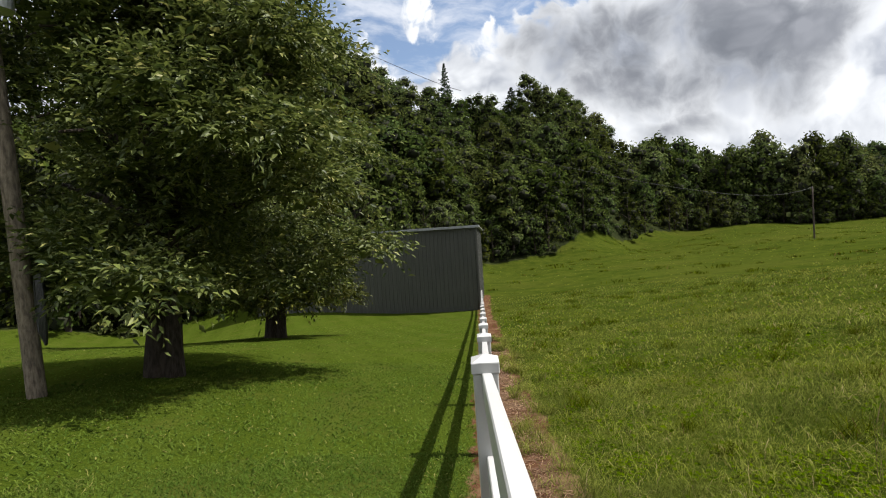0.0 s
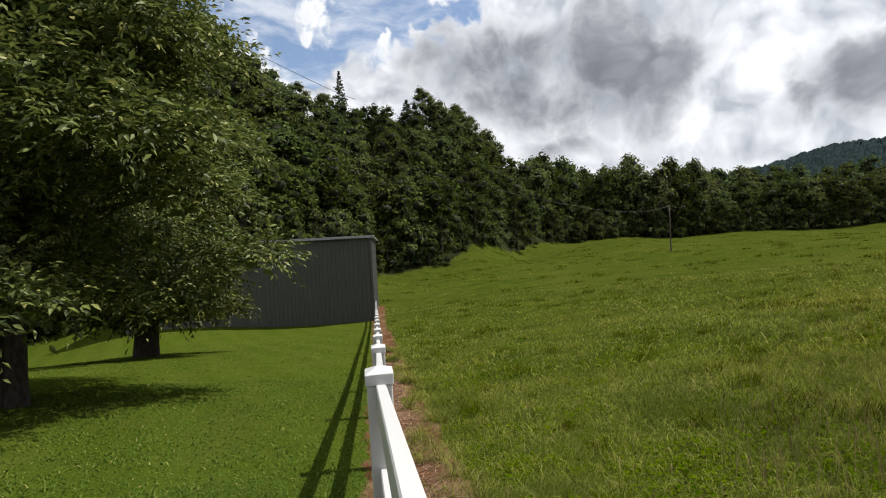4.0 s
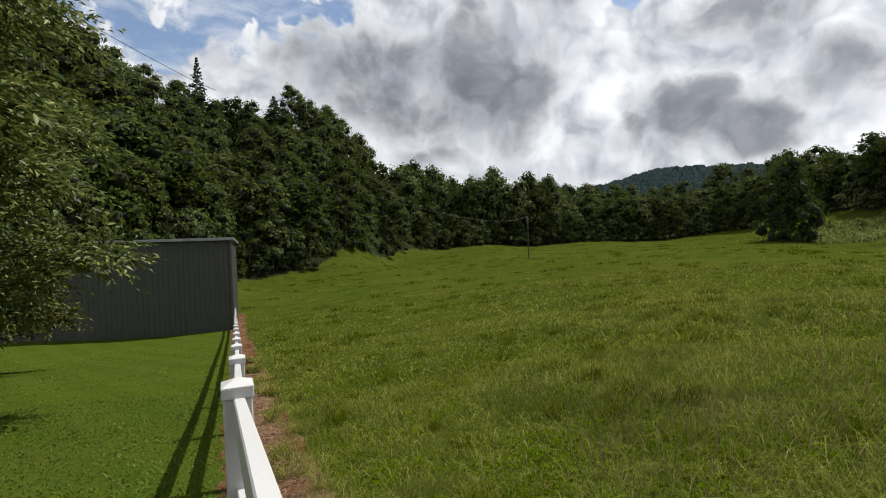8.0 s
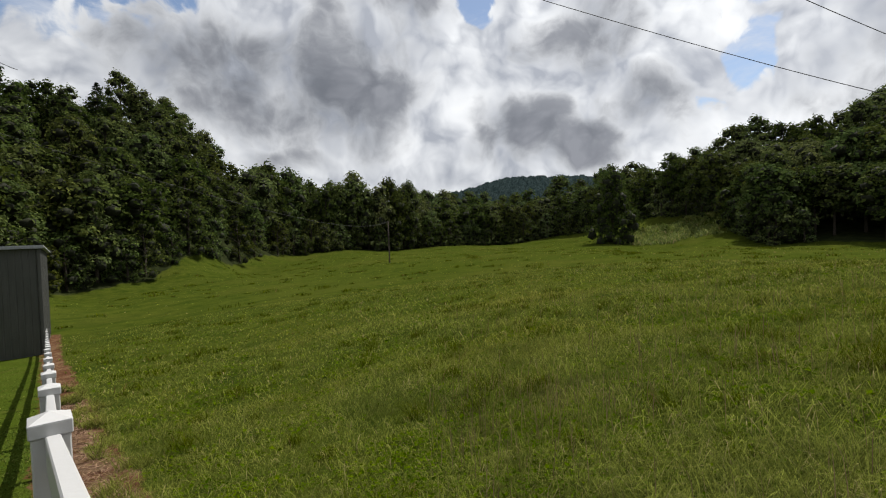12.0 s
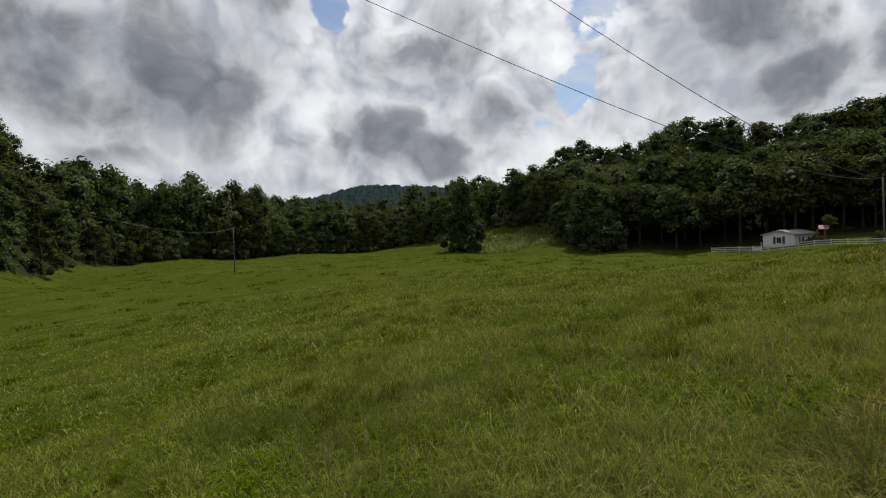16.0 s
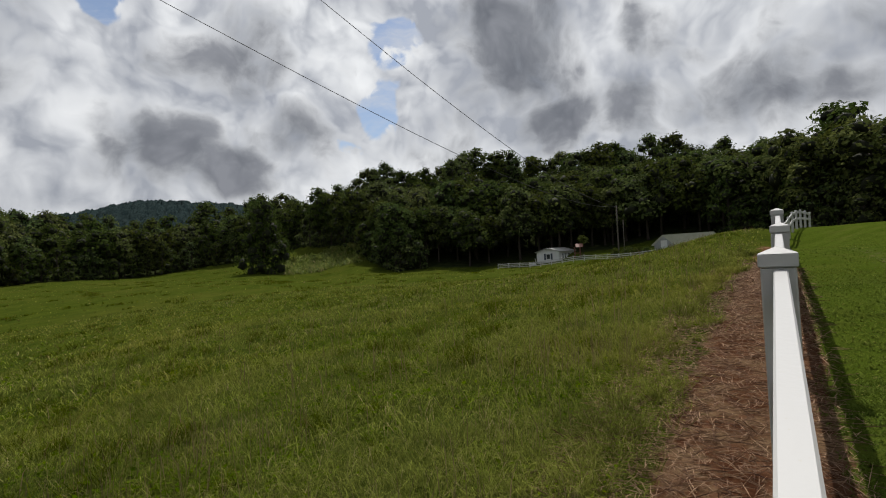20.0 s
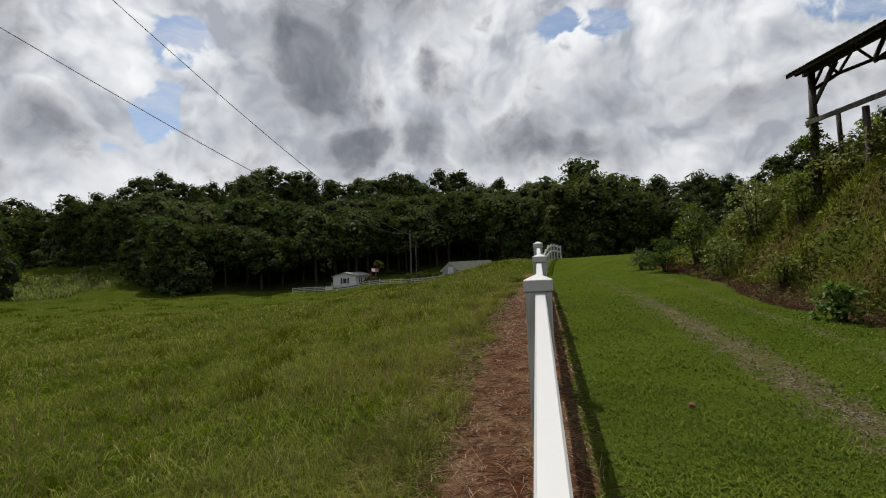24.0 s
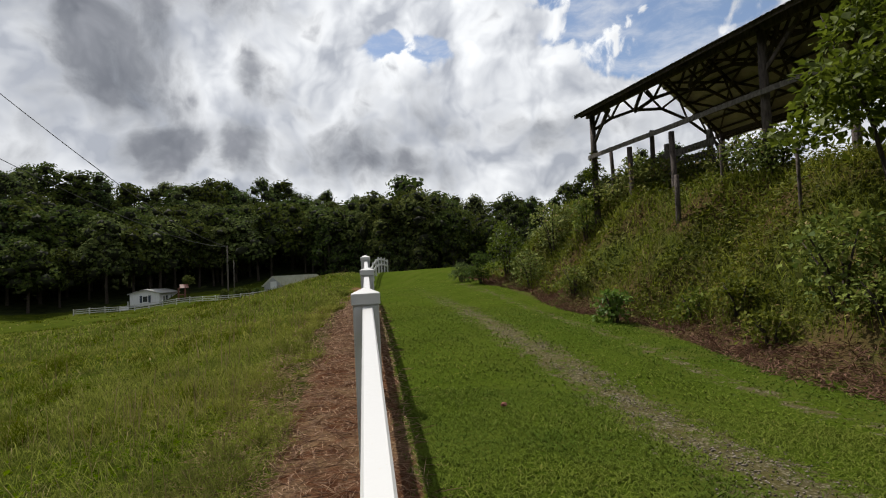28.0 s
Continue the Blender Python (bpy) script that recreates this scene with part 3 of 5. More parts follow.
def vinyl_fence(spots, label, rails=(1.085, 0.665), first=True, turn=0.0):
    """Posts with pyramid caps and hollow rails between them; spots are plan points."""
    base = Vector((*spots[0], ground_z(*spots[0])))
    th = thing("fence", base, label, "fence")
    feet = [Vector((x, y, ground_z(x, y))) for x, y in spots]
    for i, f in enumerate(feet):
        d = feet[min(i + 1, len(feet) - 1)] - feet[max(i - 1, 0)]
        az = math.atan2(d.y, d.x) + math.pi / 2
        lean = Matrix.Rotation(random.uniform(-0.008, 0.008), 4, "X") @ Matrix.Rotation(random.uniform(-0.008, 0.008), 4, "Y")
        if i or first:
            p = part("post", POST, M_VINYL, th, m=Matrix.Translation(f - base) @ lean @ Matrix.Rotation(az, 4, "Z") @ Matrix.Translation((0, 0, -0.3)))
            part("cap", CAP, M_VINYL, p, m=Matrix.Translation((0, 0, POST_H + 0.3 + 0.0005)))
    for a, b in zip(feet, feet[1:]):
        for h in rails:
            d = (b - a).normalized() * 0.05
            bm = bmesh.new()
            beam(bm, a + d + Vector((0, 0, h)) - base, b - d + Vector((0, 0, h)) - base, 0.050, 0.14, bevel=0.005)
            part("rail", bm, M_VINYL, th)
    return th


def line(az, d0, step, n, off=0.0):
    a = radians(az)
    return [(math.sin(a) * (d0 + i * step) + off * math.cos(a), math.cos(a) * (d0 + i * step) - off * math.sin(a)) for i in range(n)]


run_a = [(0.076, -0.045)] + line(3.98, 0.08 + SPAN, SPAN, 18)
run_b = [(0.076, -0.045)] + line(FENCE_B, 0.08 + SPAN, SPAN, 11)
for i in range(8):
    last = run_b[-1]
    v = bearing(FENCE_B + 3 + 0.8 * i, SPAN)
    run_b.append((last[0] + v.x, last[1] + v.y))
vinyl_fence(run_a, "white vinyl two-rail fence running down to the metal barn")
vinyl_fence(run_b, "white vinyl two-rail fence climbing beside the grassy drive", first=False)


# ---------------------------------------------------------------- charcoal metal barn
def build_barn():
    c = bearing(3.72, 36.0)
    back = Vector((0.105, 0.994, 0)).normalized()
    left = Vector((-0.979, 0.204, 0)).normalized()
    z0, top, wide, deep = ground_z(c.x, c.y) - 0.1, 2.02, 18.0, 11.0
    th = thing("barn", Vector((c.x, c.y, z0)), "charcoal ribbed sheet-metal barn beside the lawn", "barn")
    h = top - z0
    core = bmesh.new()
    pts = [Vector((0, 0, 0)), left * wide, left * wide + back * deep, back * deep]
    ring0 = [core.verts.new(p - (left * 0) + Vector((0, 0, -0.4))) for p in pts]
    ring1 = [core.verts.new(p + Vector((0, 0, h - 0.02 - (0.0 if i < 2 else 0.36)))) for i, p in enumerate(pts)]
    for i in range(4):
        core.faces.new((ring0[i], ring0[(i + 1) % 4], ring1[(i + 1) % 4], ring1[i]))
    core.faces.new(ring1)
    bmesh.ops.recalc_face_normals(core, faces=core.faces)
    part("wall", core, M_BARN, th)
    # ribbed sheets, 0.914 m wide with three ribs each
    sheet = bmesh.new()
    w, rib = 0.914, 0.305
    xs = []
    for k in range(3):
        x0 = k * rib
        xs += [(x0, 0.0), (x0 + 0.02, 0.028), (x0 + 0.055, 0.028), (x0 + 0.075, 0.0), (x0 + 0.165, 0.004), (x0 + 0.19, 0.0)]
    xs.append((w - 0.003, 0.0))
    lo = [sheet.verts.new((x, -0.012 - y, 0)) for x, y in xs]
    hi = [sheet.verts.new((x, -0.012 - y, h - 0.06)) for x, y in xs]
    for i in range(len(xs) - 1):
        sheet.faces.new((lo[i], lo[i + 1], hi[i + 1], hi[i]))
    data = mesh_of("wall_panel", sheet, M_BARN)
    turn = Matrix((left, Vector((0, 0, 1)).cross(left), Vector((0, 0, 1)))).transposed().to_4x4()
    if (turn @ Vector((0, -1, 0))).y > 0:
        turn = turn @ Matrix.Diagonal((1, -1, 1, 1))
    for i in range(int(wide / w)):
        part("wall_panel", data, M_BARN, th, m=Matrix.Translation(left * (i * w + 0.1)) @ turn)
    side = Matrix((back, Vector((0, 0, 1)).cross(back), Vector((0, 0, 1)))).transposed().to_4x4()
    for i in range(int(deep / w)):
        part("wall_panel", data, M_BARN, th, m=Matrix.Translation(back * (i * w + 0.1)) @ side)
    bm = bmesh.new()
    box(bm, (0.16, 0.16, h), (0, 0, h / 2), bevel=0.01)
    part("corner_trim", bm, M_BARN, th)
    roof = bmesh.new()
    slope = Vector((0, 0, -0.03))
    a = -left * 0.25 - back * 0.2 + Vector((0, 0, h))
    corners = [a, a + left * (wide + 0.5), a + left * (wide + 0.5) + back * (deep + 0.4) + slope * 11, a + back * (deep + 0.4) + slope * 11]
    r0 = [roof.verts.new(p) for p in corners]
    r1 = [roof.verts.new(p + Vector((0, 0, 0.07))) for p in corners]
    roof.faces.new(r0[::-1])
    roof.faces.new(r1)
    for i in range(4):
        roof.faces.new((r0[i], r0[(i + 1) % 4], r1[(i + 1) % 4], r1[i]))
    bmesh.ops.recalc_face_normals(roof, faces=roof.faces)
    part("roof", roof, M_TRIM, th, "grey metal roof with a drip edge")
    bm = bmesh.new()
    beam(bm, a + Vector((0, 0, -0.05)) - back * 0.03, a + left * (wide + 0.5) + Vector((0, 0, -0.02)) - back * 0.03, 0.05, 0.13)
    part("fascia", bm, M_TRIM, th)


build_barn()


# ---------------------------------------------------------------- woods
def crown_points(rng, n, radius, height, base, lobes, shell=0.55, skirt=0.22, size=(0.30, 0.52), flat=0.82):
    """Points and outward ways on a crown of uneven lobes."""
    cs, rs = [], []
    for i in range(lobes):
        u = (i + rng.random()) / lobes
        zc = base + height * ((0.12 if skirt < 0.3 else 0.04) + (0.70 if skirt < 0.3 else 0.86) * u)
        spread = radius * ((0.68 if skirt < 0.3 else 0.86) * math.sin(math.pi * min(1, skirt + ((0.86 if skirt < 0.3 else 0.96) - skirt) * u)))
        a = i * 2.4 + rng.random() * 0.9
        k = rng.random() ** 0.5
        cs.append((spread * k * math.cos(a), spread * k * math.sin(a), zc))
        rs.append(radius * rng.uniform(*size) * (1.0 - 0.15 * u))
    cs, rs = np.array(cs), np.array(rs)
    who = rng.choice(lobes, n, p=rs ** 2 / (rs ** 2).sum())
    v = rng.normal(size=(n, 3))
    v /= np.linalg.norm(v, axis=1)[:, None]
    v[:, 2] = np.where(v[:, 2] < -0.35, -v[:, 2], v[:, 2])
    depth = shell + (1.06 - shell) * rng.random(n) ** 0.6
    lump = 1 + 0.16 * np.sin(v[:, 0] * 7 + who) * np.sin(v[:, 1] * 6 + who * 2) + 0.1 * np.sin(v[:, 2] * 9 + who)
    p = cs[who] + v * (rs[who] * depth * lump)[:, None] * [1, 1, flat]
    return p, v, cs, rs


bm = bmesh.new()
bmesh.ops.create_icosphere(bm, subdivisions=1, radius=1)
BALL = np.array([q.co[:] for q in bm.verts])
BALL_TRI = np.array([[q.index for q in f.verts] for f in bm.faces])
bm.free()


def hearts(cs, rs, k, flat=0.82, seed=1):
    """Lumpy fill for the insides of a crown's lobes, dark in place of shade."""
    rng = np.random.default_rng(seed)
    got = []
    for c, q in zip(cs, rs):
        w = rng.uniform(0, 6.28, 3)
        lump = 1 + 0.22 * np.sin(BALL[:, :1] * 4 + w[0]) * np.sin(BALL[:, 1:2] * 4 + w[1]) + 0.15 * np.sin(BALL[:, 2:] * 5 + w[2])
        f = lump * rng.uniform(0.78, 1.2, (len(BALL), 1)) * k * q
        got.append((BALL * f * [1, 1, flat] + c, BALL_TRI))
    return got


def hardwood(seed, height=19.0, radius=5.2, n=1550, leaf=0.67, lobes=17, base=0.05):
    rng = np.random.default_rng(seed)
    p, v, cs, rs = crown_points(rng, n, radius, height * (1 - base), height * base, lobes, 0.60, 0.27 if base > 0 else 0.36, (0.30, 0.50), 0.95)
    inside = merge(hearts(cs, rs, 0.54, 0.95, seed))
    # sprays lie over the lobes like shingles, tips hanging
    normal = v + rng.normal(size=v.shape) * 0.36 + [0, 0, 0.25]
    along = np.cross(normal, rng.normal(size=v.shape)) + [0, 0, -0.35]
    L = leaf * rng.uniform(0.5, 1.5, n)
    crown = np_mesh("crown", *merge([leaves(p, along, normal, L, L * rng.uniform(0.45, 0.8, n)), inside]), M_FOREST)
    # the crown's inner fill: shade between leaves put into a near-black colour
    crown.materials.append(M_CROWN_SHADE)
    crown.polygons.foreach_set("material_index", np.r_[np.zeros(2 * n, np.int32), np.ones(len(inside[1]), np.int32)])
    bits = [tube([(0, 0, -1.0), (0.05, 0, height * 0.2), (-0.1, 0.1, height * 0.5), (0.1, 0, height * 0.85)], [0.30, 0.24, 0.16, 0.04], 7)]
    for i in range(6):
        a, z = i * 2.2 + rng.random(), height * (0.28 + 0.08 * i)
        r = radius * 0.62
        bits.append(tube([(0, 0, z), (r * 0.5 * math.cos(a), r * 0.5 * math.sin(a), z + 1.2), (r * math.cos(a), r * math.sin(a), z + 2.0)], [0.11, 0.07, 0.02], 5))
    return np_mesh("trunk", *merge(bits), M_BARK), crown


def conifer(seed, height=22.0, radius=3.4, tiers=22, n=5200):
    rng = np.random.default_rng(seed)
    bits = [tube([(0, 0, -1), (0, 0, height * 0.5), (0, 0, height * 0.99)], [0.28, 0.18, 0.02], 6)]
    ps, al = [], []
    for i in range(tiers):
        u = i / (tiers - 1)
        z = height * (0.20 + 0.78 * u) + rng.uniform(-0.5, 0.5) * (1 - u)
        r = radius * (1 - u) ** 0.95 * rng.uniform(0.55, 1.15) + 0.12
        for k in range(6):
            a = i * 1.1 + k * 1.047 + rng.random() * 0.9
            m = max(6, int(n / tiers / 6))
            f = rng.random(m) ** 0.6 * rng.uniform(0.6, 1.15)
            d = np.array([math.cos(a), math.sin(a), rng.uniform(-0.15, 0.45) - 0.25 * (1 - u)])
            q = np.outer(f * r, d) + [0, 0, z] + rng.normal(size=(m, 3)) * [0.22, 0.22, 0.10] * (1.2 - u)
            ps.append(q)
            al.append(np.tile(d, (m, 1)) + rng.normal(size=(m, 3)) * 0.5)
    p, along = np.concatenate(ps), np.concatenate(al)
    k = len(p)
    L = rng.uniform(0.5, 1.0, k) * np.clip(1.35 - p[:, 2] / height, 0.5, 1)
    crown = np_mesh("crown", *leaves(p, along, np.tile([0, 0, 0.8], (k, 1)) + rng.normal(size=(k, 3)) * 0.9, L, L * 0.5), M_PINE)
    return np_mesh("trunk", *merge(bits), M_BARK), crown


def tree_kit(name, meshes, label, category="tree", group="woods round the valley"):
    th = thing(name, Vector((0, 0, -500)), label, category, group)
    part("trunk", meshes[0], M_BARK, th)
    part("crown", meshes[1], M_FOREST, th)
    return th


KITS = [tree_kit(kind, hardwood(s, h, r, lobes=l), lab) for kind, s, h, r, l, lab in (
    ("broadleaf_tree", 11, 19.0, 5.8, 18, "tall broadleaf tree in full dark green leaf at the wood's edge"),
    ("rounded_tree", 12, 21.0, 5.4, 20, "tall broadleaf tree with a rounded dense green crown"),
    ("spreading_tree", 13, 17.0, 6.4, 18, "spreading broadleaf tree in full green leaf on the slope"),
    ("slender_tree", 14, 20.0, 4.8, 20, "slender broadleaf tree with an uneven green crown"))]
HIGH = [tree_kit("tall_tree", hardwood(s, h, r, lobes=l, base=0.20), lab) for s, h, r, l, lab in (
    (15, 20.0, 5.8, 17, "tall broadleaf tree with a high domed crown and shaded stem"),
    (16, 19.0, 6.2, 16, "tall broadleaf tree with a wide crown above dark undergrowth"),
    (17, 21.0, 5.2, 18, "tall broadleaf tree with a billowing green crown on the slope"))]
EDGE = [tree_kit("edge_tree", hardwood(s, h, r, 850, 0.50, l, -0.04), lab, "tree") for s, h, r, l, lab in (
    (21, 12.0, 4.4, 14, "leafy young tree with branches down to the field's edge"),
    (22, 9.0, 3.9, 13, "bushy young tree at the edge of the field"))]
PINES = [tree_kit("pine_tree", conifer(s, h, r, 26), lab) for s, h, r, lab in (
    (31, 20.0, 5.2, "tall dark pine standing above the other trees"), (32, 20.0, 4.4, "slim dark conifer among broadleaf trees"))]
PLACED = []
TALL = {"edge_tree": 12.0, "pine_tree": 20.0}


def plant(kits, az, d, scale=1.0, tall=1.0, top=None):
    k = random.choice(kits) if isinstance(kits, list) else kits
    v = foot_at(az, d, 0.2)
    s = scale * random.uniform(0.8, 1.15)
    if top is not None:  # the height of its tip, as an angle over the eye
        want = EYE + d * math.tan(radians(top)) - v.z
        tall = want / (TALL.get(k.name.split('.')[0], 19.5) * s)
    m = Matrix.Translation(v) @ Matrix.Rotation(random.uniform(0, 6.28), 4, "Z") @ Matrix.Rotation(random.uniform(-0.04, 0.04), 4, "X")
    ob = copy_thing(k, m)
    w = s * (1.0 if k in PINES or k in EDGE else random.uniform(1.05, 1.3))
    ob.scale = (w, w, s * tall * random.uniform(0.93, 1.07))
    PLACED.append(ob)
    return ob


def belt(kits, az0, az1, d0, d1, count, scale=1.0, follow=None, tall=1.0):
    """Trees scattered over a stretch of bearings; follow: distances are past the wood's edge."""
    for i in range(count):
        az = az0 + (az1 - az0) * ((i * 0.61803) % 1.0)
        d = random.uniform(d0, d1)
        if follow:
            d += float(np.interp(az, WOODS_AZ, WOODS_D))
        plant(kits, az, d, scale, tall)


random.seed(5)
# the steep wood to the north
belt(EDGE, -44, 26, 0, 5, 40, 0.85, True)
belt(HIGH, -44, 26, 3, 10, 16, 0.8, True)
belt(KITS, -44, 26, 6, 14, 24, 0.9, True)
belt(KITS, -44, 24, 14, 40, 36, 1.0, True)
belt(KITS, -36, -8, 42, 105, 22, 1.1, True)
belt(KITS, -8, 22, 42, 105, 22, 0.88, True)
belt(KITS, 0, 22, 20, 75, 16, 0.88, True)
# the far end of the field
belt(EDGE, 25, 60, -1, 5, 34, 1.05, True)
belt(KITS, 22, 40.5, 4, 22, 24, 1.25, True, 1.2)
belt(KITS, 24, 40.5, 25, 70, 14, 1.3, True)
belt(KITS, 41, 62, 4, 22, 22, 1.15, True)
belt(KITS, 41, 66, 25, 80, 26, 1.35, True)
# the wood to the east
belt(EDGE, 64, 80, 0, 5, 15, 1.0, True)
belt(EDGE, 112, 124, 0, 5, 8, 1.0, True)
belt(HIGH, 64, 128, 2, 11, 46, 0.95, True)
belt(HIGH, 70, 124, 12, 20, 26, 0.95, True)
belt(EDGE, 72, 122, 14, 22, 30, 0.9, True)
belt(EDGE, 72, 122, 24, 34, 30, 1.0, True)
belt(HIGH + KITS, 62, 128, 14, 40, 58, 0.95, True)
belt(KITS, 68, 130, 42, 92, 54, 1.05, True)
belt(EDGE, 66, 92, 36, 78, 18, 1.25, True)
belt(KITS, 128, 152, 5, 60, 18, 0.65, True)
belt(EDGE, 119, 136, 4, 22, 14, 1.05, True)
# trees that stand out against the sky: bearing, distance, tip's angle
for kit, az, d, tip, s in ((PINES[0], 1.2, 165, 18.5, 1.0), (PINES[0], 8.6, 160, 15.9, 1.1), (PINES[1], 14.0, 165, 14.4, 1.0), (PINES[1], -7.5, 150, 19.5, 1.0),
                           (HIGH[0], 68.1, 200, 8.0, 1.2), (HIGH[1], 100.4, 195, 12.0, 1.1), (HIGH[0], 86.1, 190, 12.2, 1.1), (HIGH[1], 121.3, 160, 13.6, 1.35)):
    plant(kit, az, d, s, top=tip)
LONE = [tree_kit("field_tree", hardwood(24, 14.0, 5.0, 4400, 0.42, 46, -0.07), "lone dark tree leafy to the ground beside the grassy knoll")]
TALL["field_tree"] = 14.0
EAST_TOPS = ((70, 6.2), (72, 6.8), (74, 7.8), (76, 8.6), (78.2, 9.2), (80.3, 9.4), (82.4, 10.3), (84.3, 11.2), (88.4, 11.3), (90.4, 11.7), (92.5, 11.0), (94.7, 10.5), (96.8, 10.3), (98.7, 10.4),
             (102.5, 10.0), (104.6, 9.5), (106.7, 9.2), (109, 9.4), (111.4, 9.4), (113.7, 9.4), (116, 9.3), (118.4, 9.3), (124, 9.0), (126.5, 8.9), (129, 8.7), (131.5, 8.4), (134, 7.9))
for az, d, tip in ((-44, 110, 31), (-39, 112, 30.5), (-34, 115, 30), (-29, 120, 29.5), (-24, 130, 29), (-19, 150, 27.5), (-14, 185, 25.5), (-11, 185, 23.6), (-8.5, 185, 20.8), (-6, 185, 19.3), (-3.5, 180, 17.8), (-0.5, 175, 16.6), (3.6, 170, 15.5), (6.2, 165, 14.9), (11, 160, 13.3), (13, 160, 12.4), (15.2, 165, 11.8), (17.5, 165, 10.7), (19.5, 170, 9.7), (21.6, 180, 8.5)):
    plant(KITS, az, d, 1.0, top=tip)
for az, tip in EAST_TOPS:
    plant(HIGH, az, 185, 1.05, top=tip)
for az, tip in ((23.1, 9.1), (26, 7.9), (29, 6.9), (32, 6.4), (34.6, 7.0), (36.8, 7.2), (38.9, 7.0)):
    plant(KITS, az, 212, 1.25, top=tip)
lone = plant(LONE[0], 61.9, 150, 1.0, top=6.8)
tagged(lone, "lone dark tree leafy to the ground beside the grassy knoll", "tree")
for k in KITS + HIGH + EDGE + PINES + LONE:
    for o in k.children:
        bpy.data.objects.remove(o)
    bpy.data.objects.remove(k)


def build_mountain():
    """The far wooded ridge."""
    az = np.linspace(20, 100, 800)
    d = np.concatenate([np.linspace(420, 1430, 60), [1500, 1700]])
    tip = np.interp(az, (20, 30, 36, 40.3, 44, 49, 53.6, 57, 61, 65, 70, 76, 84, 100), (0.6, 1.6, 2.4, 4.3, 5.5, 6.45, 6.9, 6.7, 6.0, 5.4, 4.8, 4.2, 3.8, 3.8))
    crest = 1400 * np.tan(np.radians(tip))
    aa, dd = np.meshgrid(np.radians(az), d, indexing="ij")
    f = np.interp(dd, (420, 900, 1150, 1280, 1400, 1700), (0.04, 0.28, 0.62, 0.85, 1.0, 0.8))
    rng = np.random.default_rng(4)
    aa = aa + rng.normal(size=aa.shape) * 0.0004
    dd = dd + rng.normal(size=dd.shape) * 5
    x, y = dd * np.sin(aa), dd * np.cos(aa)
    lump = rng.random(x.shape)
    for _ in range(2):
        lump = (lump + np.roll(lump, 1, 0) + np.roll(lump, -1, 0)) / 3
    z = crest[:, None] * f + (lump - 0.35) * 17.0 + 8 * np.sin(x * 0.02) * np.sin(y * 0.017) - 4
    n, m = x.shape
    i = (np.arange(n - 1)[:, None] * m + np.arange(m - 1)).ravel()
    tris = np.concatenate([np.c_[i, i + 1, i + m + 1], np.c_[i, i + m + 1, i + m]])
    mat, t = material("distant_woods")
    p = spot(t)
    k = t.noise(p, 0.09, 6.0, 0.7)
    # the blue in these greens is distance haze put into the colour
    finish(t, t.mix(t.range(k, 0.35, 0.65), (0.015, 0.026, 0.028), (0.029, 0.042, 0.042)), 0.95, k, 9.0, spec=0.0)
    tagged(new("far_mountain", np_mesh("far_mountain", np.c_[x.ravel(), y.ravel(), z.ravel()], tris, mat)), "distant rounded mountain covered in dark woods", "mountain", kind="structure")


build_mountain()


# ---------------------------------------------------------------- grasses
def scatter(rng, n, r0, r1, az0, az1):
    r = np.sqrt(rng.uniform(r0 * r0, r1 * r1, n))
    a = np.radians(rng.uniform(az0, az1, n))
    return np.c_[r * np.sin(a), r * np.cos(a)]


def clump(xy, s):
    x, y = xy[:, 0] / s, xy[:, 1] / s
    return (np.sin(1.9 * x + 1.3 * np.sin(0.9 * y)) * np.sin(2.3 * y + 1.1 * np.sin(1.2 * x)) + 0.6 * np.sin(4.1 * x + 2 * y) * np.sin(3.7 * y - 2.6 * x)) / 1.6


